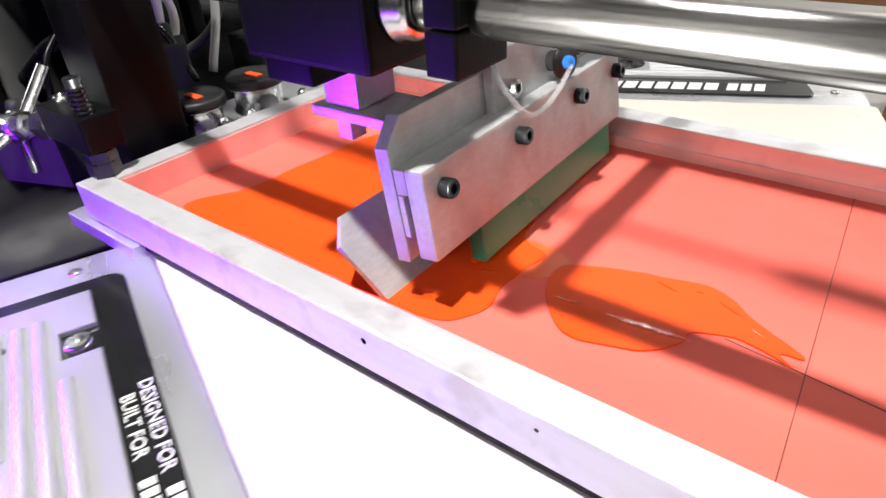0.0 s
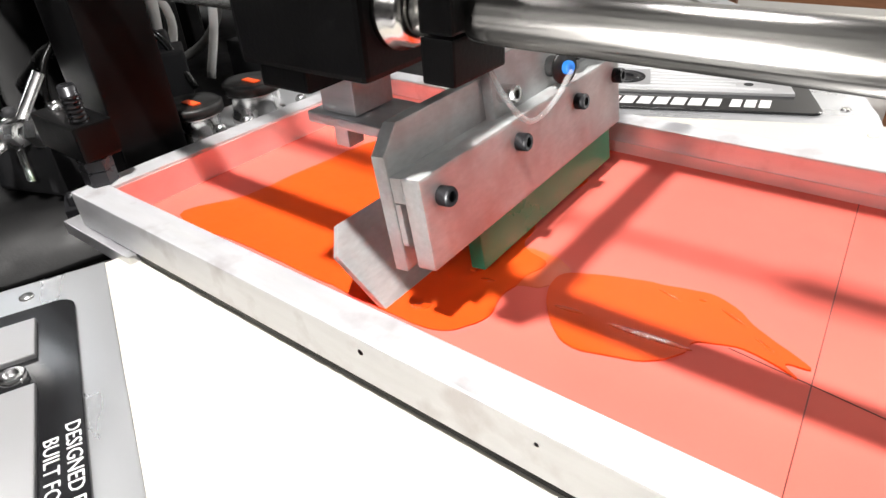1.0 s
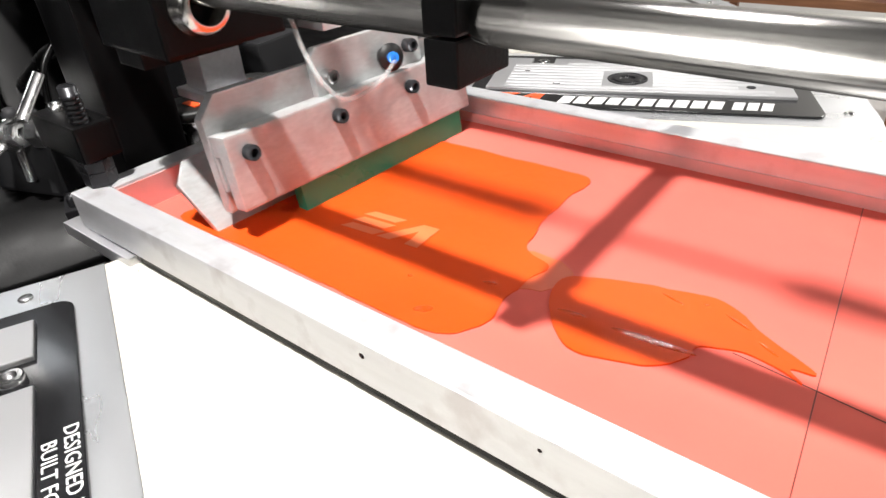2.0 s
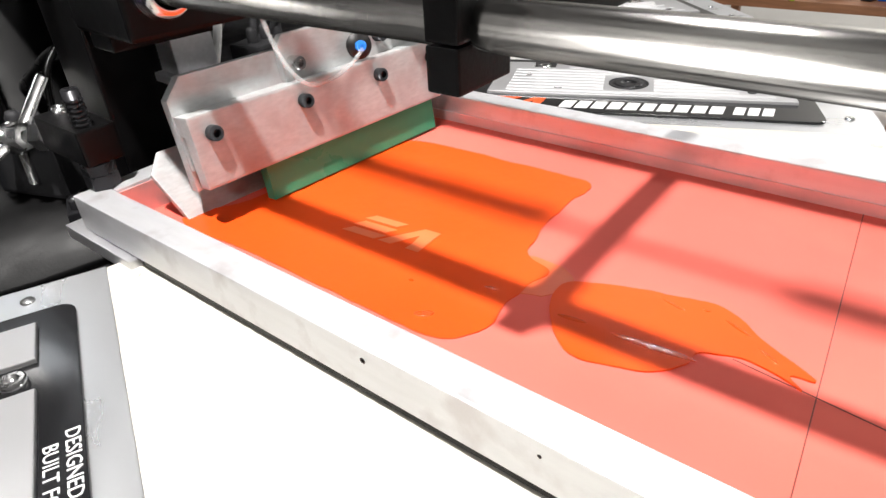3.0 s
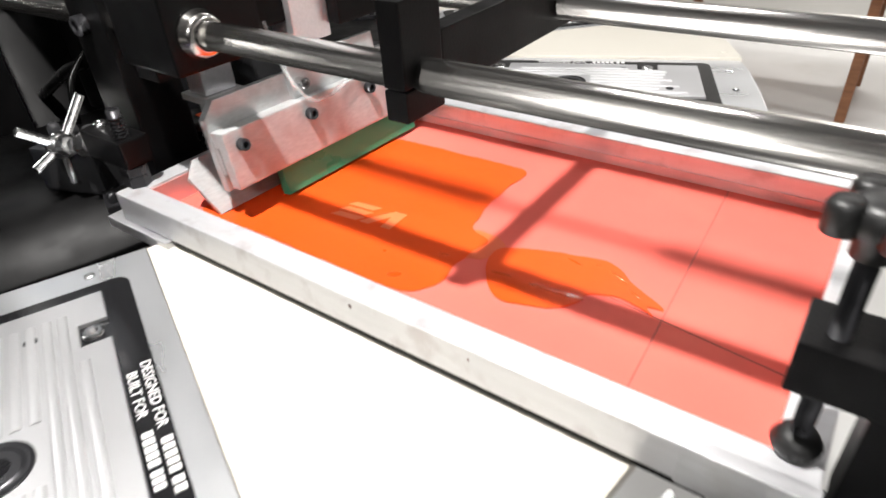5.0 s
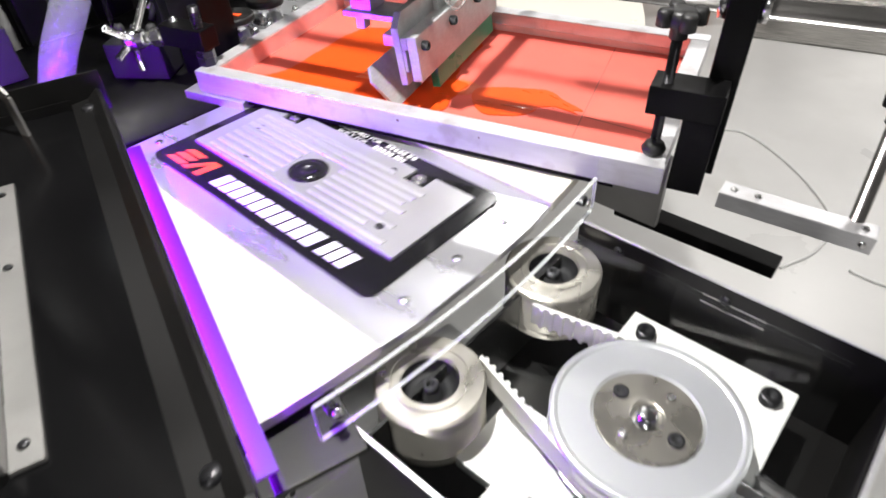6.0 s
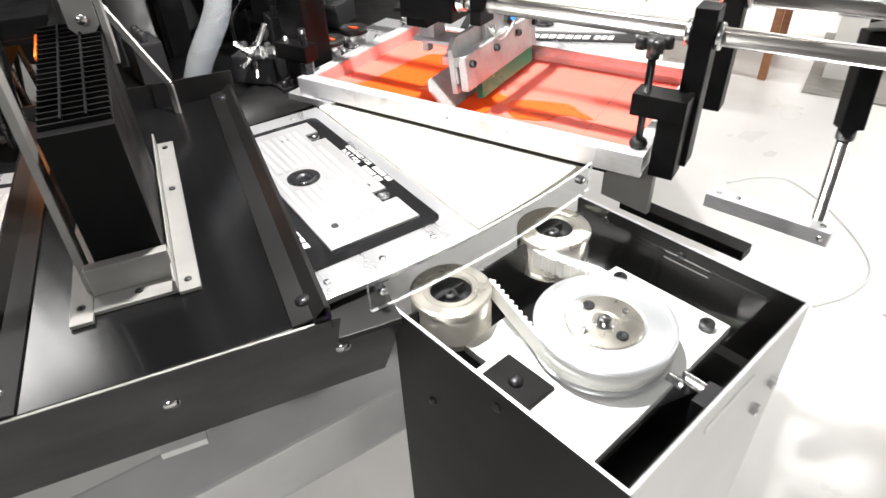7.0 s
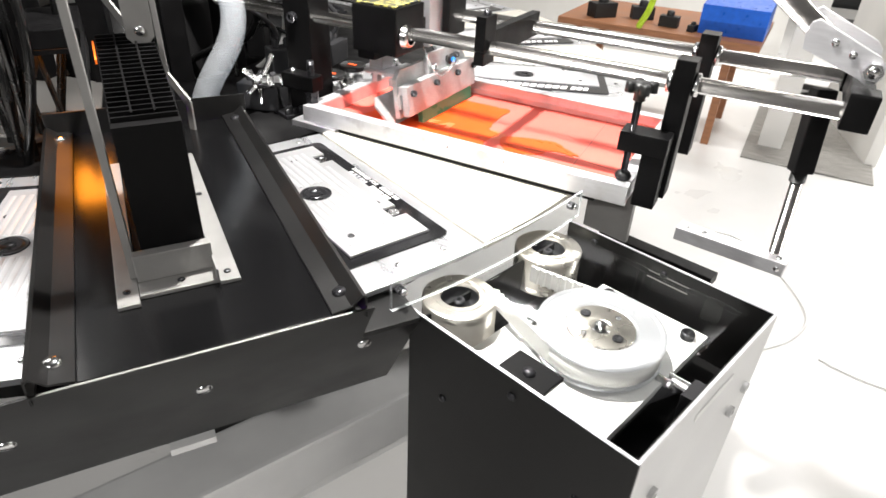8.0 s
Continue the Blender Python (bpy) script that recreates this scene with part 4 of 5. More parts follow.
    for x0, x1, y0, y1 in ((0.004, BW - 0.030, 0.0035, 0.0050),):
        box(b, x0, x1, y0, y1, BT - 0.0095, BT - 0.0068, 0, BOXM)
    part("lid_edge", b, EDGEA, t, "bright cut edge of the lid")


drive_box()


def rim_guard():
    t = thing("rim_guard", (0.42, -0.15, 0.86), "clear acrylic guard strip bent along the turntable rim", "guard")
    m = Matrix.Translation((*HUB, 0))
    b = B()
    sector(b, 1.0712, 1.0735, -25.4, -9.1, 0.9004, 0.9336, 24)
    bmesh.ops.transform(b, matrix=m, verts=b.verts)
    g = part("strip", b, ACRYL, t, "clear bent strip")
    g.visible_shadow = False
    b = B()
    sector(b, 1.0708, 1.0738, -25.4, -9.1, 0.9337, 0.9344, 24)
    sector(b, 1.0708, 1.0738, -25.4, -9.1, 0.8994, 0.9003, 24)
    for a in (-25.47, -9.08):
        sector(b, 1.0710, 1.0737, a, a + 0.06, 0.9010, 0.9335, 1)
    bmesh.ops.transform(b, matrix=m, verts=b.verts)
    e = part("cut_edge", b, EDGEA, t, "bright cut edge")
    e.visible_shadow = False
    for a in (-24.7, -9.8):
        r = 1.0735
        p = Vector((HUB[0] + r * math.cos(radians(a)), HUB[1] + r * math.sin(radians(a)), 0.917))
        b = B()
        pan_screw(b, p, (math.cos(radians(a)), math.sin(radians(a)), 0), 0.0042, 0.003)
        part("guard_screw", b, CHROME, t)
        b = B()
        rod(b, p - Vector((math.cos(radians(a)), math.sin(radians(a)), 0)) * 0.010, p - Vector((math.cos(radians(a)), math.sin(radians(a)), 0)) * 0.0024, 0.005, 14)
        part("guard_stud", b, OXIDE, t)


rim_guard()


# ---------------------------------------------------------------- curing station cover on the turntable
DM = Matrix.Translation((*HUB, 0)) @ Matrix.Rotation(radians(-33.75), 4, "Z")


def curing_cover():
    t = thing("curing_cover", (0.2, -0.35, 0.955), "black powder coated cover over the curing station", "machine cover")
    b = B()
    box(b, 0.627, 1.113, -0.128, 0.098, 0.950, 0.955, 0.0008, DM)
    part("deck", b, BLACKG, t, "glossy black deck panel")
    b = B()
    box(b, 0.6195, 0.6220, -0.132, 0.116, 0.945, 0.985, 0.0008, DM)
    part("back_wall", b, BLACKM, t)
    # side walls: an upright lip, a rounded shoulder and a flange screwed to the deck
    for s, v in ((1, 0.102), (-1, -0.124)):
        b = B()
        prism(b, [(v + s * 0.010, 0.945), (v + s * 0.010, 0.966), (v + s * 0.006, 0.9685), (v - s * 0.004, 0.9600), (v - s * 0.020, 0.9575), (v - s * 0.020, 0.9555), (v - s * 0.0035, 0.9583), (v + s * 0.0058, 0.9665), (v + s * 0.0085, 0.9650), (v + s * 0.0085, 0.945)], 0.6225, 1.1135, 0,
              DM @ Matrix(((0, 0, 1, 0), (1, 0, 0, 0), (0, 1, 0, 0), (0, 0, 0, 1))))
        part("side_flange", b, BLACKM, t, "black angle flange along the cover edge")
        for u in (0.645, 1.090):
            b = B()
            pan_screw(b, DM @ Vector((u, v - s * 0.006, 0.9585)), (0, 0, 1), 0.0068, 0.0045)
            part("flange_screw", b, OXIDE if s > 0 else CHROME, t)
    # sloping skirt in front
    b = B()
    prism(b, [(1.1135, 0.9548), (1.1162, 0.9548), (0.9912, 0.7450), (0.9885, 0.7450)], -0.50, 0.118, 0, DM @ Matrix(((1, 0, 0, 0), (0, 0, 1, 0), (0, 1, 0, 0), (0, 0, 0, 1))))
    prism(b, [(1.0766, 0.8930), (1.0793, 0.8930), (0.9912, 0.7450), (0.9885, 0.7450)], 0.1181, 0.178, 0, DM @ Matrix(((1, 0, 0, 0), (0, 0, 1, 0), (0, 1, 0, 0), (0, 0, 0, 1))))
    box(b, 1.028, 1.0800, 0.1182, 0.178, 0.8932, 0.8985, 0.0006, DM)
    part("skirt", b, BLACKM, t, "black sheet skirt")
    b = B()
    box(b, 1.1146, 1.1166, -0.128, 0.098, 0.9550, 0.9557, 0.0002, DM)
    part("worn_edge", b, GREYM, t, "bare worn edge of the cover")
    b = B()
    box(b, 0.972, 1.002, -0.068, -0.022, 0.7360, 0.7445, 0.001, DM)
    part("skirt_tab", b, GREYP, t, "pale tab under the skirt")
    for v in (0.123, -0.024, -0.170):
        b = B()
        p = DM @ Vector((1.0700, v, 0.878))
        d = DM.to_3x3() @ Vector((0.86, 0, -0.51))
        pan_screw(b, p, d, 0.0072, 0.004)
        sc = part("skirt_screw", b, CHROME, t)
        b = B()
        box(b, -0.0062, 0.0062, -0.0006, 0.0006, 0.0031, 0.0041, 0, along(p, p + d) @ Matrix.Rotation(radians(35 + 400 * v), 4, "Z"))
        part("slot", b, OXIDE, sc)
    return t


curing_cover()


def curing_tower():
    t = thing("curing_unit", (0.15, -0.38, 0.955), "black curing lamp housing with grille standing on silver brackets", "curing lamp")
    b = B()
    box(b, 0.745, 1.040, -0.073, -0.056, 0.9555, 0.9590, 0.0006, DM)
    part("foot_rail", b, GREYM, t, "silver mounting rail")
    b = B()
    box(b, 0.745, 1.034, 0.008, 0.025, 0.9555, 0.9590, 0.0006, DM)
    box(b, 0.745, 1.034, 0.0060, 0.0078, 0.9592, 0.9720, 0.0004, DM)
    part("foot_rail", b, GREYM, t, "silver mounting rail")
    b = B()
    box(b, 0.985, 1.030, -0.0555, 0.0075, 0.9555, 0.9590, 0.0006, DM)
    box(b, 1.000, 1.010, -0.0555, 0.0075, 0.9592, 0.985, 0.0015, DM)
    part("foot_bracket", b, GREYM, t, "silver front bracket")
    for u, v in ((1.020, -0.065), (1.020, 0.016), (1.018, -0.022), (0.86, 0.016), (0.76, 0.016)):
        b = B()
        pan_screw(b, DM @ Vector((u, v, 0.959)), (0, 0, 1), 0.0032, 0.0018)
        part("foot_screw", b, OXIDE, t)
    b = B()
    prism(b, [(0.83, 0.962), (0.998, 0.962), (0.998, 1.092), (0.83, 1.1205)], -0.047, 0.004, 0.001, DM @ Matrix(((1, 0, 0, 0), (0, 0, 1, 0), (0, 1, 0, 0), (0, 0, 0, 1))))
    part("housing", b, BLACK, t, "black lamp housing")
    for i in range(20):
        b = B()
        u = 0.834 + i * 0.0081
        zt = 1.092 + (0.998 - u) * 0.173
        box(b, u, u + 0.0022, -0.046, 0.003, zt - 0.002, zt + 0.0035, 0.0004, DM)
        part("grille_slat", b, BLACK, t)
    for v in (-0.031, -0.014):
        b = B()
        prism(b, [(0.832, 1.1060), (0.985, 1.0795), (0.985, 1.0985), (0.832, 1.1250)], v, v + 0.0016, 0, DM @ Matrix(((1, 0, 0, 0), (0, 0, 1, 0), (0, 1, 0, 0), (0, 0, 0, 1))))
        part("grille_bar", b, BLACK, t)
    b = B()
    prism(b, [(0.836, 1.1150), (0.876, 1.1082), (0.876, 1.1122), (0.836, 1.1190)], -0.0495, -0.0480, 0, DM @ Matrix(((1, 0, 0, 0), (0, 0, 1, 0), (0, 1, 0, 0), (0, 0, 0, 1))))
    part("hot_strip", b, EMBER_DIM, t, "dim orange glowing strip beside the grille")
    b = B()
    prism(b, [(-0.020, 1.124), (-0.014, 1.117), (-0.002, 1.117), (0.004, 1.124), (0.004, 1.45), (-0.020, 1.45)], 0.852, 0.855, 0.0005, DM @ Matrix(((0, 0, 1, 0), (1, 0, 0, 0), (0, 1, 0, 0), (0, 0, 0, 1))))
    part("hanger_plate", b, GREYM, t, "grey hanger plate over the grille")
    b = B()
    pan_screw(b, DM @ Vector((0.855, -0.008, 1.130)), DM.to_3x3() @ Vector((1, 0, 0)), 0.005, 0.004)
    part("hanger_screw", b, CHROME, t)
    b = B()
    prism(b, [(0.985, 0.960), (1.002, 0.960), (0.960, 1.42), (0.935, 1.42)], -0.0605, -0.0545, 0.0006, DM @ Matrix(((1, 0, 0, 0), (0, 0, 1, 0), (0, 1, 0, 0), (0, 0, 0, 1))))
    part("cheek_plate", b, GREYM, t, "silver cheek plate")
    b = B()
    prism(b, [(0.832, 1.10), (0.857, 1.09), (0.835, 1.42), (0.805, 1.42)], 0.005, 0.010, 0.0006, DM @ Matrix(((1, 0, 0, 0), (0, 0, 1, 0), (0, 1, 0, 0), (0, 0, 0, 1))))
    part("strap", b, GREYM, t, "silver hanging strap")
    # hood and glowing face added to cast the orange glow on the deck
    b = B()
    box(b, 0.480, 0.620, -0.128, -0.066, 1.0620, 1.0850, 0.002, DM)
    box(b, 0.6205, 0.8200, -0.066, -0.0615, 1.0640, 1.0800, 0.001, DM)
    for x0, x1, y0, y1 in ((0.480, 0.620, -0.0695, -0.066), (0.480, 0.620, -0.128, -0.1245), (0.480, 0.4835, -0.124, -0.070), (0.6165, 0.620, -0.124, -0.070)):
        box(b, x0, x1, y0, y1, 1.030 if x0 < 0.6 else 1.056, 1.0618, 0, DM)
    part("heater_head", b, BLACK, t, "added black hood on an arm that hides the orange glow face")
    b = B()
    box(b, 0.485, 0.615, -0.124, -0.070, 1.0610, 1.0618, 0, DM)
    part("heater_element", b, EMBER, t, "added glowing face that casts the orange glow on the deck")
    return t


curing_tower()


def uv_lamp():
    """The curing lamp under the cover, and unseen shutters added to let its light out while the turntable indexes."""
    t = thing("led_lamp", (0.2, -0.3, 0.93), "violet curing lamp under the black cover", "curing lamp")
    b = B()
    box(b, 0.655, 1.075, 0.088, 0.0905, 0.9272, 0.9495, 0, DM)
    box(b, 0.655, 1.075, 0.0907, 0.1118, 0.9440, 0.9495, 0, DM)
    for u in (0.656, 1.074):
        box(b, u - 0.001, u + 0.001, 0.0880, 0.1121, 0.9270, 0.9438, 0, DM)
    part("lamp_case", b, BLACK, t)
    b = B()
    box(b, 0.660, 0.750, 0.0907, 0.0920, 0.9290, 0.9425, 0, DM)
    box(b, 0.660, 1.070, 0.0940, 0.1080, 0.9428, 0.9438, 0, DM)
    part("led_face", b, VIOLET, t, "glowing violet diode face")
    b = B()
    box(b, 0.7504, 1.070, 0.0907, 0.0920, 0.9290, 0.9425, 0, DM)
    part("lamp_glass", b, LABELB, t, "dark glass of the lamp")
    b = B()
    box(b, 0.6380, 0.6400, -0.110, 0.080, 0.9255, 0.9495, 0, DM)
    box(b, 0.6250, 0.6378, -0.110, 0.080, 0.9255, 0.9275, 0, DM)
    box(b, 0.6275, 0.6378, -0.110, 0.080, 0.9440, 0.9495, 0, DM)
    for v in (-0.109, 0.079):
        box(b, 0.6250, 0.6378, v - 0.001, v + 0.001, 0.9277, 0.9438, 0, DM)
    part("rear_case", b, BLACK, t)
    b = B()
    box(b, 0.6366, 0.6378, -0.105, 0.075, 0.9290, 0.9425, 0, DM)
    part("led_face", b, VIOLET, t, "glowing violet diode face")
    # unseen blades, added only to block and release the violet light
    r = thing("lamp_shutter", (0, 0, 0), "unseen thin black blade added to switch the violet light", "shutter", "lamp shutters", m=DM @ Matrix.Translation((0.6242, -0.015, 0.9352)))
    b = B()
    box(b, -0.0006, 0.0006, -0.097, 0.097, -0.0098, 0.0098)
    part("blade", b, BLACKM, r)
    s = thing("lamp_shutter", (0, 0, 0), "unseen thin black blade added to switch the violet light", "shutter", "lamp shutters", m=DM @ Matrix.Translation((0.865, 0.1128, 0.9352)))
    b = B()
    box(b, -0.212, 0.212, -0.0006, 0.0006, -0.0098, 0.0098)
    part("blade", b, BLACKM, s)
    d = thing("lamp_shutter", (0, 0, 0), "unseen flat black blade added to switch the violet light", "shutter", "lamp shutters", m=DM @ Matrix.Translation((0.865, 0.1005, 0.9262)))
    b = B()
    box(b, -0.212, 0.212, -0.0130, 0.0115, -0.0006, 0.0006)
    part("blade", b, BLACKM, d)
    # added glowing strip that stands for violet light along the cover edge
    g = thing("lamp_diffuser", (0, 0, 0), "added glowing strip standing for violet light along the cover edge", "diffuser", m=DM @ Matrix.Translation((0.875, 0.0950, 0.9208)))
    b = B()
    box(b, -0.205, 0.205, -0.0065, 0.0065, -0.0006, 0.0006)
    part("strip", b, VIOLET_SPILL, g)
    return s, r, d, g


SHUT, SHUT_REAR, SHUT_FLAT, SPILL_STRIP = uv_lamp()


# ---------------------------------------------------------------- things behind the screen
def regulator(x, y, r, h):
    t = thing("air_regulator", (x, y, 0.93), "round air gauge with black cap and orange mark", "gauge", "air gauges")
    b = B()
    lathe(b, [(0, 0.93), (r * 0.9, 0.93), (r * 0.9, 0.935), (r * 0.8, 0.938), (r * 0.8, 0.93 + h * 0.7), (r * 0.95, 0.93 + h * 0.75), (r * 0.95, 0.93 + h * 0.8), (0, 0.93 + h * 0.8)], 32, Matrix.Translation((x, y, 0)))
    part("gauge_body", b, CHROME, t, "chrome gauge body")
    b = B()
    lathe(b, [(0, 0.93 + h * 0.8), (r, 0.93 + h * 0.8), (r, 0.93 + h), (r * 0.9, 0.93 + h + 0.002), (r * 0.84, 0.93 + h), (0, 0.93 + h)], 32, Matrix.Translation((x, y, 0)))
    part("gauge_cap", b, RUBBER, t)
    b = B()
    box(b, x - r * 0.35, x + r * 0.35, y - r * 0.12, y + r * 0.15, 0.93 + h + 0.0002, 0.93 + h + 0.0012)
    part("gauge_mark", b, ORANGE, t, "orange mark")


regulator(-0.036, 0.118, 0.024, 0.030)
regulator(-0.034, 0.175, 0.024, 0.032)


def valve_plate():
    t = thing("valve_plate", (-0.07, 0.2, 0.91), "metal plate with fittings beside the screen frame", "plate")
    b = B()
    box(b, -0.085, -0.006, 0.10, 0.33, 0.921, 0.930, 0.001)
    part("base", b, PLATE, t)
    for x, y in ((-0.010, 0.148), (-0.010, 0.205), (-0.065, 0.215), (-0.012, 0.29), (-0.015, 0.125), (-0.03, 0.31)):
        b = B()
        hexnut(b, (x, y, 0.930), (0, 0, 1), 0.008, 0.007)
        lathe(b, [(0.005, 0), (0.005, 0.012), (0.003, 0.015), (0, 0.015)], 14, Matrix.Translation((x, y, 0.930)))
        part("fitting", b, CHROME, t)


valve_plate()


def clutter():
    rnd = random.Random(4)
    b = B()
    tube(b, [(-0.142, -0.072, 0.93), (-0.130, -0.058, 0.97), (-0.104, -0.026, 1.04), (-0.112, -0.016, 1.10), (-0.150, -0.034, 1.18), (-0.215, -0.070, 1.27)], 0.0185, 18, 12)
    solo("clear_hose", b, HOSE, "thick clear plastic hose curving down behind the cover", "hose")
    for k in range(30):
        b = B()
        x, y = (-0.46 + rnd.uniform(-0.20, 0.17), -0.26 + rnd.uniform(-0.16, 0.12)) if k % 2 else (-0.26 + rnd.uniform(-0.10, 0.07), -0.27 + rnd.uniform(-0.05, 0.05))
        tube(b, [(x, y, 0.60), (x + rnd.uniform(-0.04, 0.04), y + rnd.uniform(-0.03, 0.03), 0.85), (x + rnd.uniform(-0.06, 0.06), y + rnd.uniform(-0.05, 0.05), 1.10), (x + rnd.uniform(-0.05, 0.05), y, 1.45)], rnd.choice((0.004, 0.006, 0.009)), 8)
        solo("cable", b, CABLE, "black cable hanging beside the machine column", "cable", "machine cables")
    for k in range(5):
        b = B()
        x, y = -0.20 + rnd.uniform(-0.05, 0.06), 0.02 + rnd.uniform(-0.02, 0.35)
        tube(b, [(x, y, 0.93), (x + rnd.uniform(-0.03, 0.05), y + rnd.uniform(-0.03, 0.03), 1.0), (x + rnd.uniform(-0.08, 0.02), y + rnd.uniform(-0.04, 0.04), 1.08), (x - 0.12, y + 0.05, 1.2)], 0.0045, 8)
        solo("air_hose", b, WHITE if k % 2 else SHADE, "thin air hose at the machine column", "hose", "air hoses")
    for k, (x, y, a) in enumerate(((-0.11, 0.03, 20), (-0.17, 0.16, 60), (-0.19, 0.31, 100), (-0.28, -0.05, -20))):
        v = thing("valve_block", (x, y, 0.91), "dark valve block with fittings at the machine column", "valve", "valve blocks")
        b = B()
        box(b, -0.035, 0.035, -0.022, 0.022, 0.912, 0.955 + 0.02 * (k % 2), 0.003, pose(x, y, 0, 0, 0, a))
        part("block", b, SHADE, v)
        for s in (-0.02, 0.0, 0.02):
            b = B()
            lathe(b, [(0.006, 0), (0.006, 0.012), (0.004, 0.016), (0, 0.016)], 12, pose(x, y, 0.955 + 0.02 * (k % 2), 0, 0, a) @ Matrix.Translation((s, 0, 0)))
            part("fitting", b, SHADE, v)
    b = B()
    box(b, -0.40, -0.07, 0.10, 0.135, 1.09, 1.115, 0.002)
    solo("cross_beam", b, BLACK, "black beam from the column to the post", "beam")
    hub = Vector((-0.096, 0.012, 0.961))
    v = thing("star_handle", hub, "bright cross handle on the end of the tie rod", "handle")
    b = B()
    lathe(b, [(0, -0.010), (0.010, -0.010), (0.012, -0.004), (0.012, 0.006), (0.008, 0.010), (0, 0.010)], 20, along(hub, (0.4, -0.5, 1.1)))
    part("boss", b, CHROME, v)
    for q in ((0.002, 0.030, 0.037), (-0.002, -0.029, 0.024), (0.0, -0.002, -0.036), (0.002, 0.046, -0.003), (0.0, -0.028, -0.012)):
        b = B()
        rod(b, hub, hub + Vector(q), 0.0042, 12)
        part("arm", b, CHROME, v)
    for pts, r, m, lab in (([(-0.34, 0.20, 0.88), (-0.282, 0.20, 0.910), (-0.244, 0.20, 0.941), (-0.214, 0.20, 0.970), (-0.20, 0.20, 1.03)], 0.006, WHITE, "pale air hose rising behind the screen frame"), ([(-0.44, 0.12, 0.84), (-0.412, 0.12, 0.904), (-0.297, 0.12, 0.964), (-0.222, 0.12, 0.994), (-0.17, 0.12, 1.07)], 0.007, CABLE, "black air hose rising behind the screen frame"), ([(-0.30, 0.26, 0.92), (-0.235, 0.27, 0.955), (-0.20, 0.27, 1.00), (-0.19, 0.26, 1.08)], 0.005, GREYM, "grey air hose rising behind the screen frame"), ([(-0.22, 0.08, 0.93), (-0.235, 0.10, 0.975), (-0.21, 0.14, 1.01), (-0.16, 0.17, 0.99), (-0.13, 0.18, 0.94)], 0.0035, CABLE, "thin black hose looped between the valves")):
        b = B()
        tube(b, pts, r, 10)
        solo("air_hose", b, m, lab, "hose", "air hoses")
    # straps of the lamp hanger behind the cover
    for pts, w in (([(-0.20, 1.140), (-0.034, 0.992)], 0.006), ([(-0.034, 0.994), (-0.035, 0.930)], 0.005)):
        b = B()
        (x0, z0), (x1, z1) = pts
        d = Vector((x1 - x0, 0, z1 - z0)).normalized()
        n = Vector((-d.z, 0, d.x)) * w
        prism(b, [(x0 + n.x, z0 + n.z), (x0 - n.x, z0 - n.z), (x1 - n.x, z1 - n.z), (x1 + n.x, z1 + n.z)], 0.178, 0.181, 0.0005, Matrix(((1, 0, 0, 0), (0, 0, -1, 0), (0, 1, 0, 0), (0, 0, 0, 1))))
        solo("hanger_strap", b, GREYM, "dull grey strap behind the curing cover", "strap", "hanger straps")
    # pale base beams below the cover
    for x, y, a, z in ((0.135, -0.375, 66, 0.60), (0.02, -0.34, 66, 0.42), (0.30, -0.46, 66, 0.18)):
        b = B()
        box(b, -0.55, 0.45, -0.045, 0.045, z - 0.09, z, 0.006, pose(x, y, 0, 0, 0, a))
        solo("base_beam", b, GREYP, "pale grey steel beam of the machine base", "beam", "base beams")
    # plain dark block added to darken the background behind the column
    b = B()
    box(b, -2.55, -1.80, -0.6, 1.4, 0, 1.75, 0.01)
    solo("control_cabinet", b, BLACKM, "dark block added to darken the background behind the turntable column", "cabinet")
    for x, y, a, z0, z1, w in ((-0.36, -0.16, -35, 0.93, 1.07, 0.045), (-0.30, 0.02, -10, 0.96, 1.03, 0.04), (-0.46, -0.24, -60, 0.95, 1.20, 0.05), (-0.27, 0.20, 15, 0.92, 0.99, 0.04)):
        b = B()
        box(b, -0.003, 0.003, -w, w, z0, z1, 0.001, pose(x, y, 0, 0, -12, a))
        for s in (-0.7, 0.7):
            pan_screw(b, pose(x, y, 0, 0, -12, a) @ Vector((0.003, s * w, z1 - 0.02)), pose(0, 0, 0, 0, -12, a) @ Vector((1, 0, 0)), 0.005, 0.004)
        solo("machine_plate", b, GREYM, "dull grey steel plate behind the cables", "plate", "column plates")
    b = B()
    prism(b, [(-0.66, -0.42), (-0.42, -0.48), (-0.26, -0.34), (-0.24, -0.18), (-0.40, -0.06), (-0.62, -0.10)], 0.9140, 0.9200, 0.001)
    for x, y in ((-0.60, -0.38), (-0.42, -0.43), (-0.30, -0.30), (-0.29, -0.20)):
        pan_screw(b, (x, y, 0.92), (0, 0, 1), 0.006, 0.004)
    solo("machine_plate", b, DULL, "dark plate lying under the cables", "plate", "column plates")
    b = B()
    box(b, -0.22, -0.21, -0.16, 0.62, 0.30, 0.896, 0.002)
    solo("inner_guard", b, BLACKM, "dark sheet guard under the turntable", "guard")


clutter()


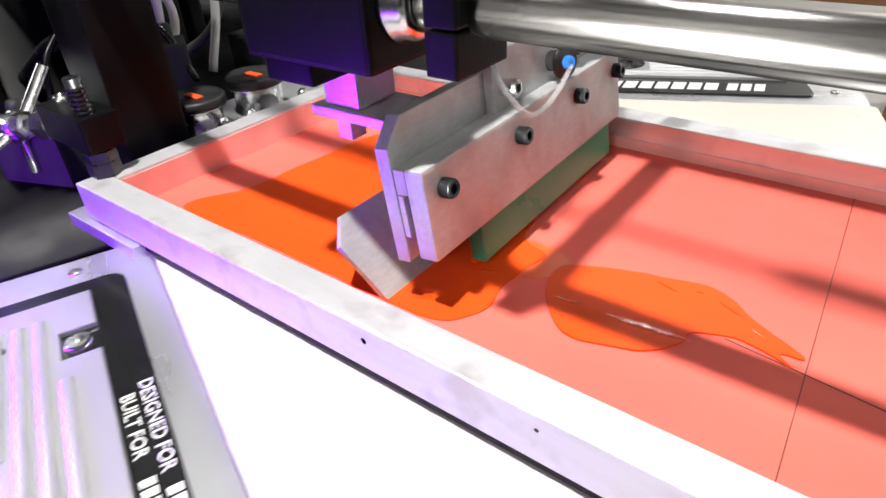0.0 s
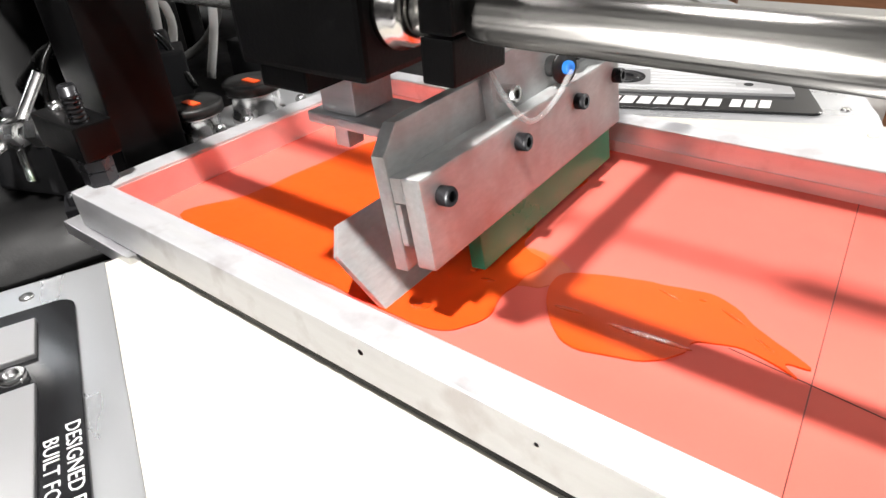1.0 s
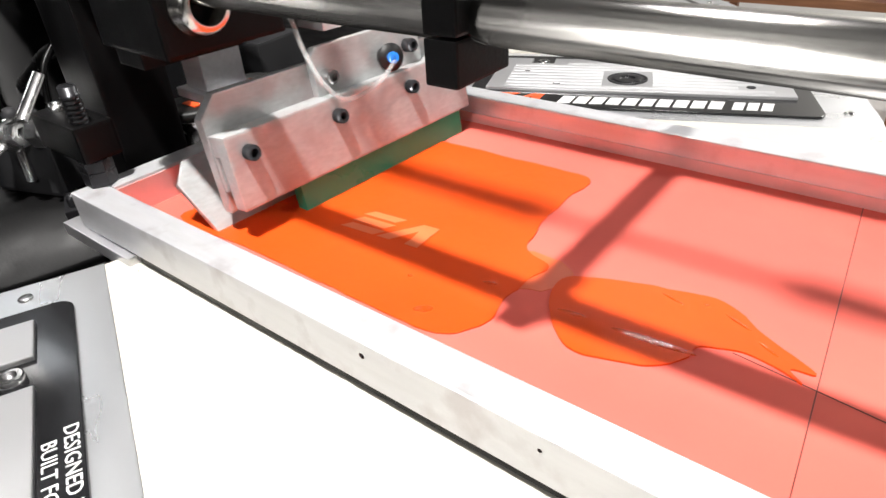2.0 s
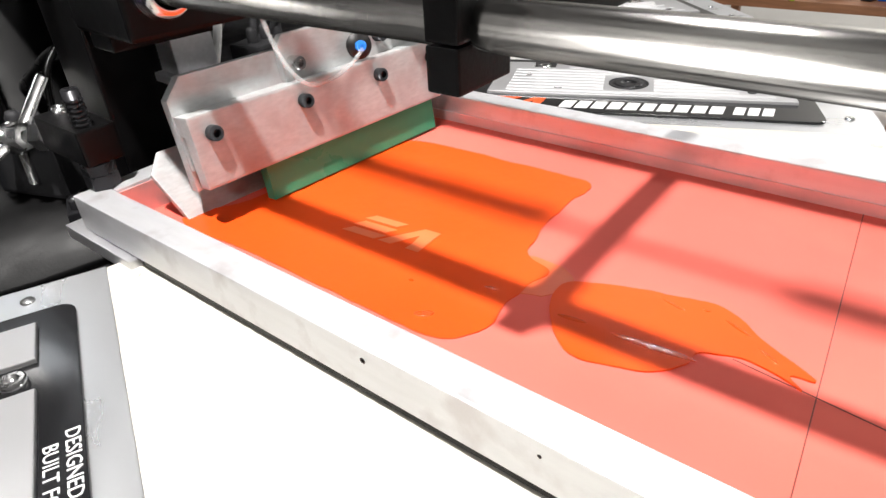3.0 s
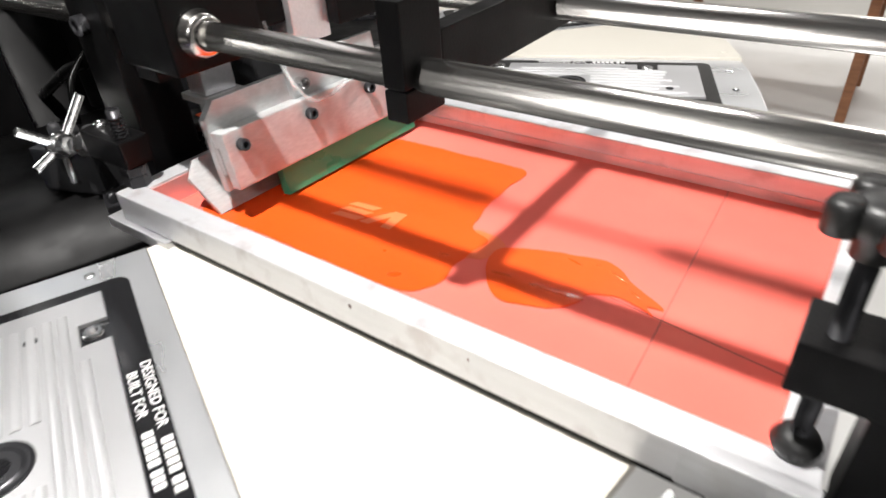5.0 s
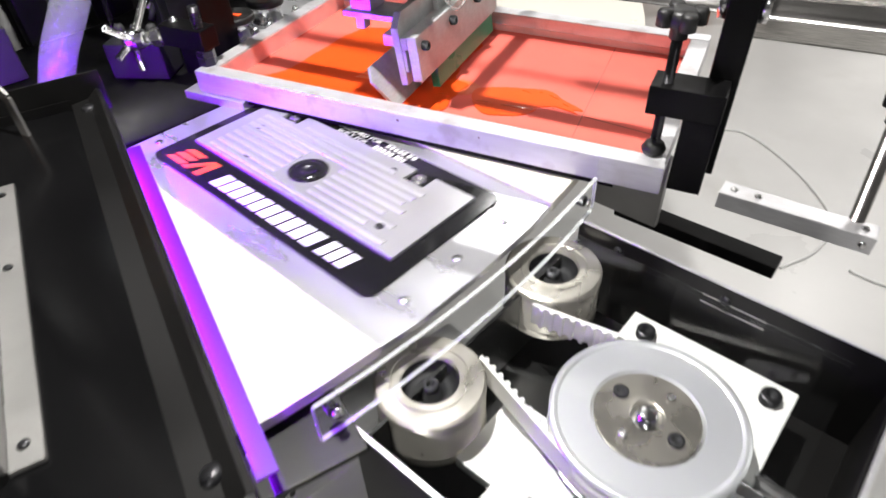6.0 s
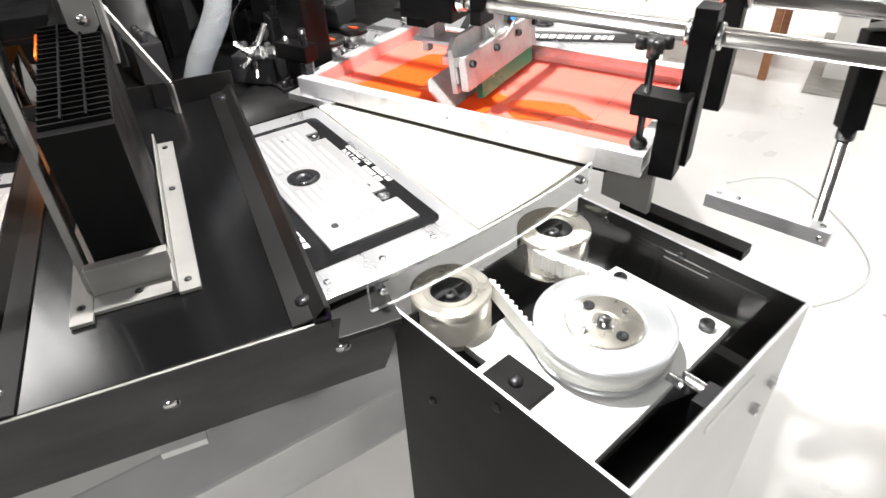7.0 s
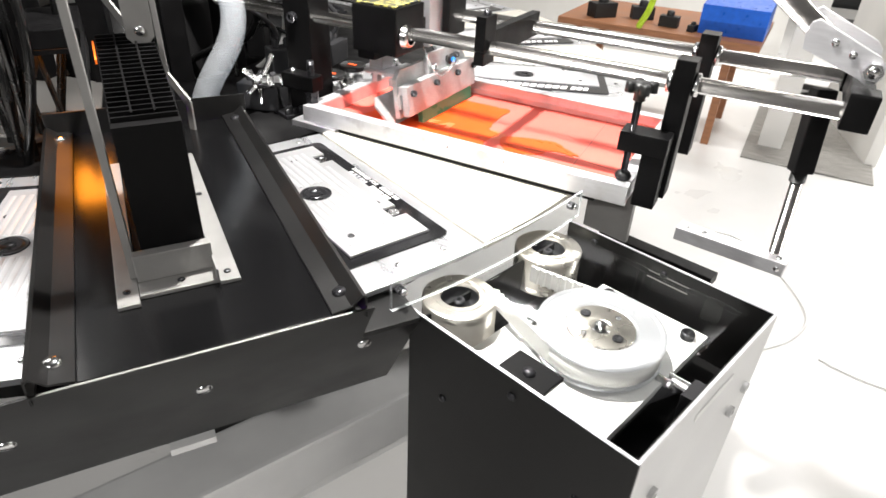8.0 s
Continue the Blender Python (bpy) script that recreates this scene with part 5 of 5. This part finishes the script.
def workbench():
    t = thing("workbench", (0.15, 3.0, 0), "brown wooden bench by the wall", "bench")
    b = B()
    box(b, -0.55, 0.50, 2.75, 3.45, 0.535, 0.570, 0.004)
    part("top", b, WOOD, t)
    for x, y in ((0.36, 2.85), (-0.45, 2.85), (0.36, 3.35), (-0.45, 3.35)):
        b = B()
        box(b, x - 0.02, x + 0.02, y - 0.02, y + 0.02, 0, 0.5348, 0.002)
        part("leg", b, WOOD, t)
    b = B()
    # open stacking bin with a sloped front
    prism(b, [(2.85, 0.571), (3.20, 0.571), (3.22, 0.735), (2.83, 0.715), (2.83, 0.64)], 0.18, 0.498, 0.004, Matrix(((0, 0, 1, 0), (1, 0, 0, 0), (0, 1, 0, 0), (0, 0, 0, 1))))
    solo("storage_bin", b, BLUEP, "blue plastic storage bin on the bench", "bin")
    for k, (x, y, s) in enumerate(((0.02, 2.9, 0.05), (-0.15, 3.0, 0.06), (-0.35, 2.9, 0.07), (0.15, 2.86, 0.03))):
        b = B()
        box(b, -s, s, -s * 0.6, s * 0.6, 0.5705, 0.5705 + s * 1.1, 0.004, pose(x, y, 0, 0, 0, 25 * k))
        lathe(b, [(s * 0.4, 0), (s * 0.4, s * 0.4), (s * 0.3, s * 0.5), (0, s * 0.5)], 14, Matrix.Translation((x, y, 0.5705 + s * 1.1)))
        solo("bench_tool", b, SHADE if k % 2 else RUBBER, "dark tool lying on the bench", "tool", "bench tools")
    b = B()
    tube(b, [(-0.10, 2.74, 0.58), (-0.05, 2.70, 0.70), (-0.02, 2.72, 0.95), (0.02, 2.8, 1.2)], 0.016, 10)
    solo("hose_yellow", b, YELLOW, "yellow-green hose hanging over the bench", "hose")
    t = thing("office_chair", (0.95, 4.1, 0), "dark office chair behind the opening", "chair")
    b = B()
    box(b, 0.72, 1.18, 3.9, 4.35, 0.42, 0.50, 0.03)
    part("seat", b, RUBBER, t)
    b = B()
    box(b, 0.74, 1.16, 4.36, 4.42, 0.55, 1.05, 0.025)
    part("backrest", b, RUBBER, t)
    b = B()
    rod(b, (0.95, 4.12, 0.06), (0.95, 4.12, 0.42), 0.03, 14)
    for k in range(5):
        a = k * 1.2566
        rod(b, (0.95, 4.12, 0.07), (0.95 + 0.28 * math.cos(a), 4.12 + 0.28 * math.sin(a), 0.04), 0.02, 10)
    part("base", b, RUBBER, t)
    b = B()
    tube(b, [(0.44, 1.70, 0.004), (0.54, 1.80, 0.004), (0.66, 1.82, 0.004), (0.833, 1.63, 0.004), (0.943, 1.395, 0.004), (0.910, 1.225, 0.004), (0.815, 1.095, 0.004)], 0.0045, 8)
    solo("floor_cable", b, WHITE, "white cable lying on the floor", "cable")
    b = B()
    tube(b, [(0.99, 1.16, 0.004), (1.06, 1.135, 0.004), (1.172, 1.120, 0.004), (1.40, 1.12, 0.004)], 0.004, 8)
    solo("floor_cable", b, WHITE, "white cable lying on the floor", "cable")


workbench()


# ---------------------------------------------------------------- what moves
def motions():
    # squeegee: seconds, x of its screws, lift, turn
    rows = [(0.0, 0.257, 0.001, 1.4), (0.6, 0.257, 0.001, 1.4), (1.0, 0.257, 0.001, 1.4), (1.2, 0.255, -0.002, 1.2), (1.5, 0.237, -0.008, 0.6), (1.7, 0.174, -0.010, -1.0), (2.1, 0.105, -0.008, -2.6), (2.5, 0.081, -0.003, -3.6), (2.8, 0.080, -0.0015, -4.0), (3.5, 0.081, -0.0015, -4.0),
            (4.2, 0.083, -0.0012, -4.0), (4.8, 0.088, -0.001, -3.4), (5.1, 0.107, 0.0, -2.2), (5.3, 0.142, 0.0, -1.0), (5.5, 0.218, 0.002, 0.8), (5.7, 0.252, 0.003, 1.4), (6.0, 0.257, 0.004, 1.4), (6.5, 0.257, 0.004, 1.4), (7.0, 0.257, 0.003, 1.4), (7.4, 0.258, -0.003, 1.4), (7.6, 0.248, -0.006, 0.9), (7.8, 0.205, -0.007, 0.2), (8.0, 0.161, -0.006, -0.4)]
    walk(SQ, [(t, pose(x, SY, SZ + dz, 0, 0, a)) for t, x, dz, a in rows])
    walk(FLOOD, [(t, pose(0, 0, dz)) for t, dz in ((0.0, 0.0), (1.1, 0.0), (1.5, 0.011), (2.3, 0.010), (2.8, 0.003), (4.2, 0.003), (5.3, 0.003), (5.7, 0.0), (6.0, 0.0), (7.3, 0.0), (7.6, 0.010), (8.0, 0.012))])
    # turntable: one station from 5.2 to 6.5 s
    turn = [(0.0, 1.3), (0.1, 0.3), (0.25, -0.6), (0.5, -0.7), (2.5, -0.7), (5.0, -0.7), (5.3, -1.3), (5.5, -3.5), (5.7, -7.8), (5.8, -10.6), (5.9, -13.4), (6.0, -16.2), (6.2, -20.6), (6.35, -22.6), (6.5, -23.2), (7.0, -23.2), (8.0, -23.2)]
    walk(TABLE, [(t, pose(*HUB, TOP, 0, 0, a)) for t, a in turn])
    # added shutters switch the violet light: open at the very start and while the table turns
    rest = DM @ Matrix.Translation((0.865, 0.1128, 0.9352))
    away = DM @ Matrix.Translation((0.865, 0.1128, 0.9537))
    times = [(0.0, 1), (0.07, 1), (0.2, 0), (2.0, 0), (5.3, 0), (5.4, 1), (5.9, 1), (6.3, 1), (6.4, 0), (8.0, 0)]
    walk(SHUT, [(t, away if o else rest) for t, o in times])
    shut = DM @ Matrix.Translation((0.6242, -0.015, 0.9352))
    up = DM @ Matrix.Translation((0.6242, -0.015, 0.9537))
    lo = DM @ Matrix.Translation((0.865, 0.1005, 0.9262))
    back = DM @ Matrix.Translation((0.865, 0.0740, 0.9262))
    walk(SHUT_FLAT, [(t, back if o else lo) for t, o in times])
    # the added glow strip slides out while the violet light is on
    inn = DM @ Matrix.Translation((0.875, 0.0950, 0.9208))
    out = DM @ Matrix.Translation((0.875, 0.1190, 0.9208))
    walk(SPILL_STRIP, [(t, out if o else inn) for t, o in times])
    walk(SHUT_REAR, [(t, up if o else shut) for t, o in times])


motions()
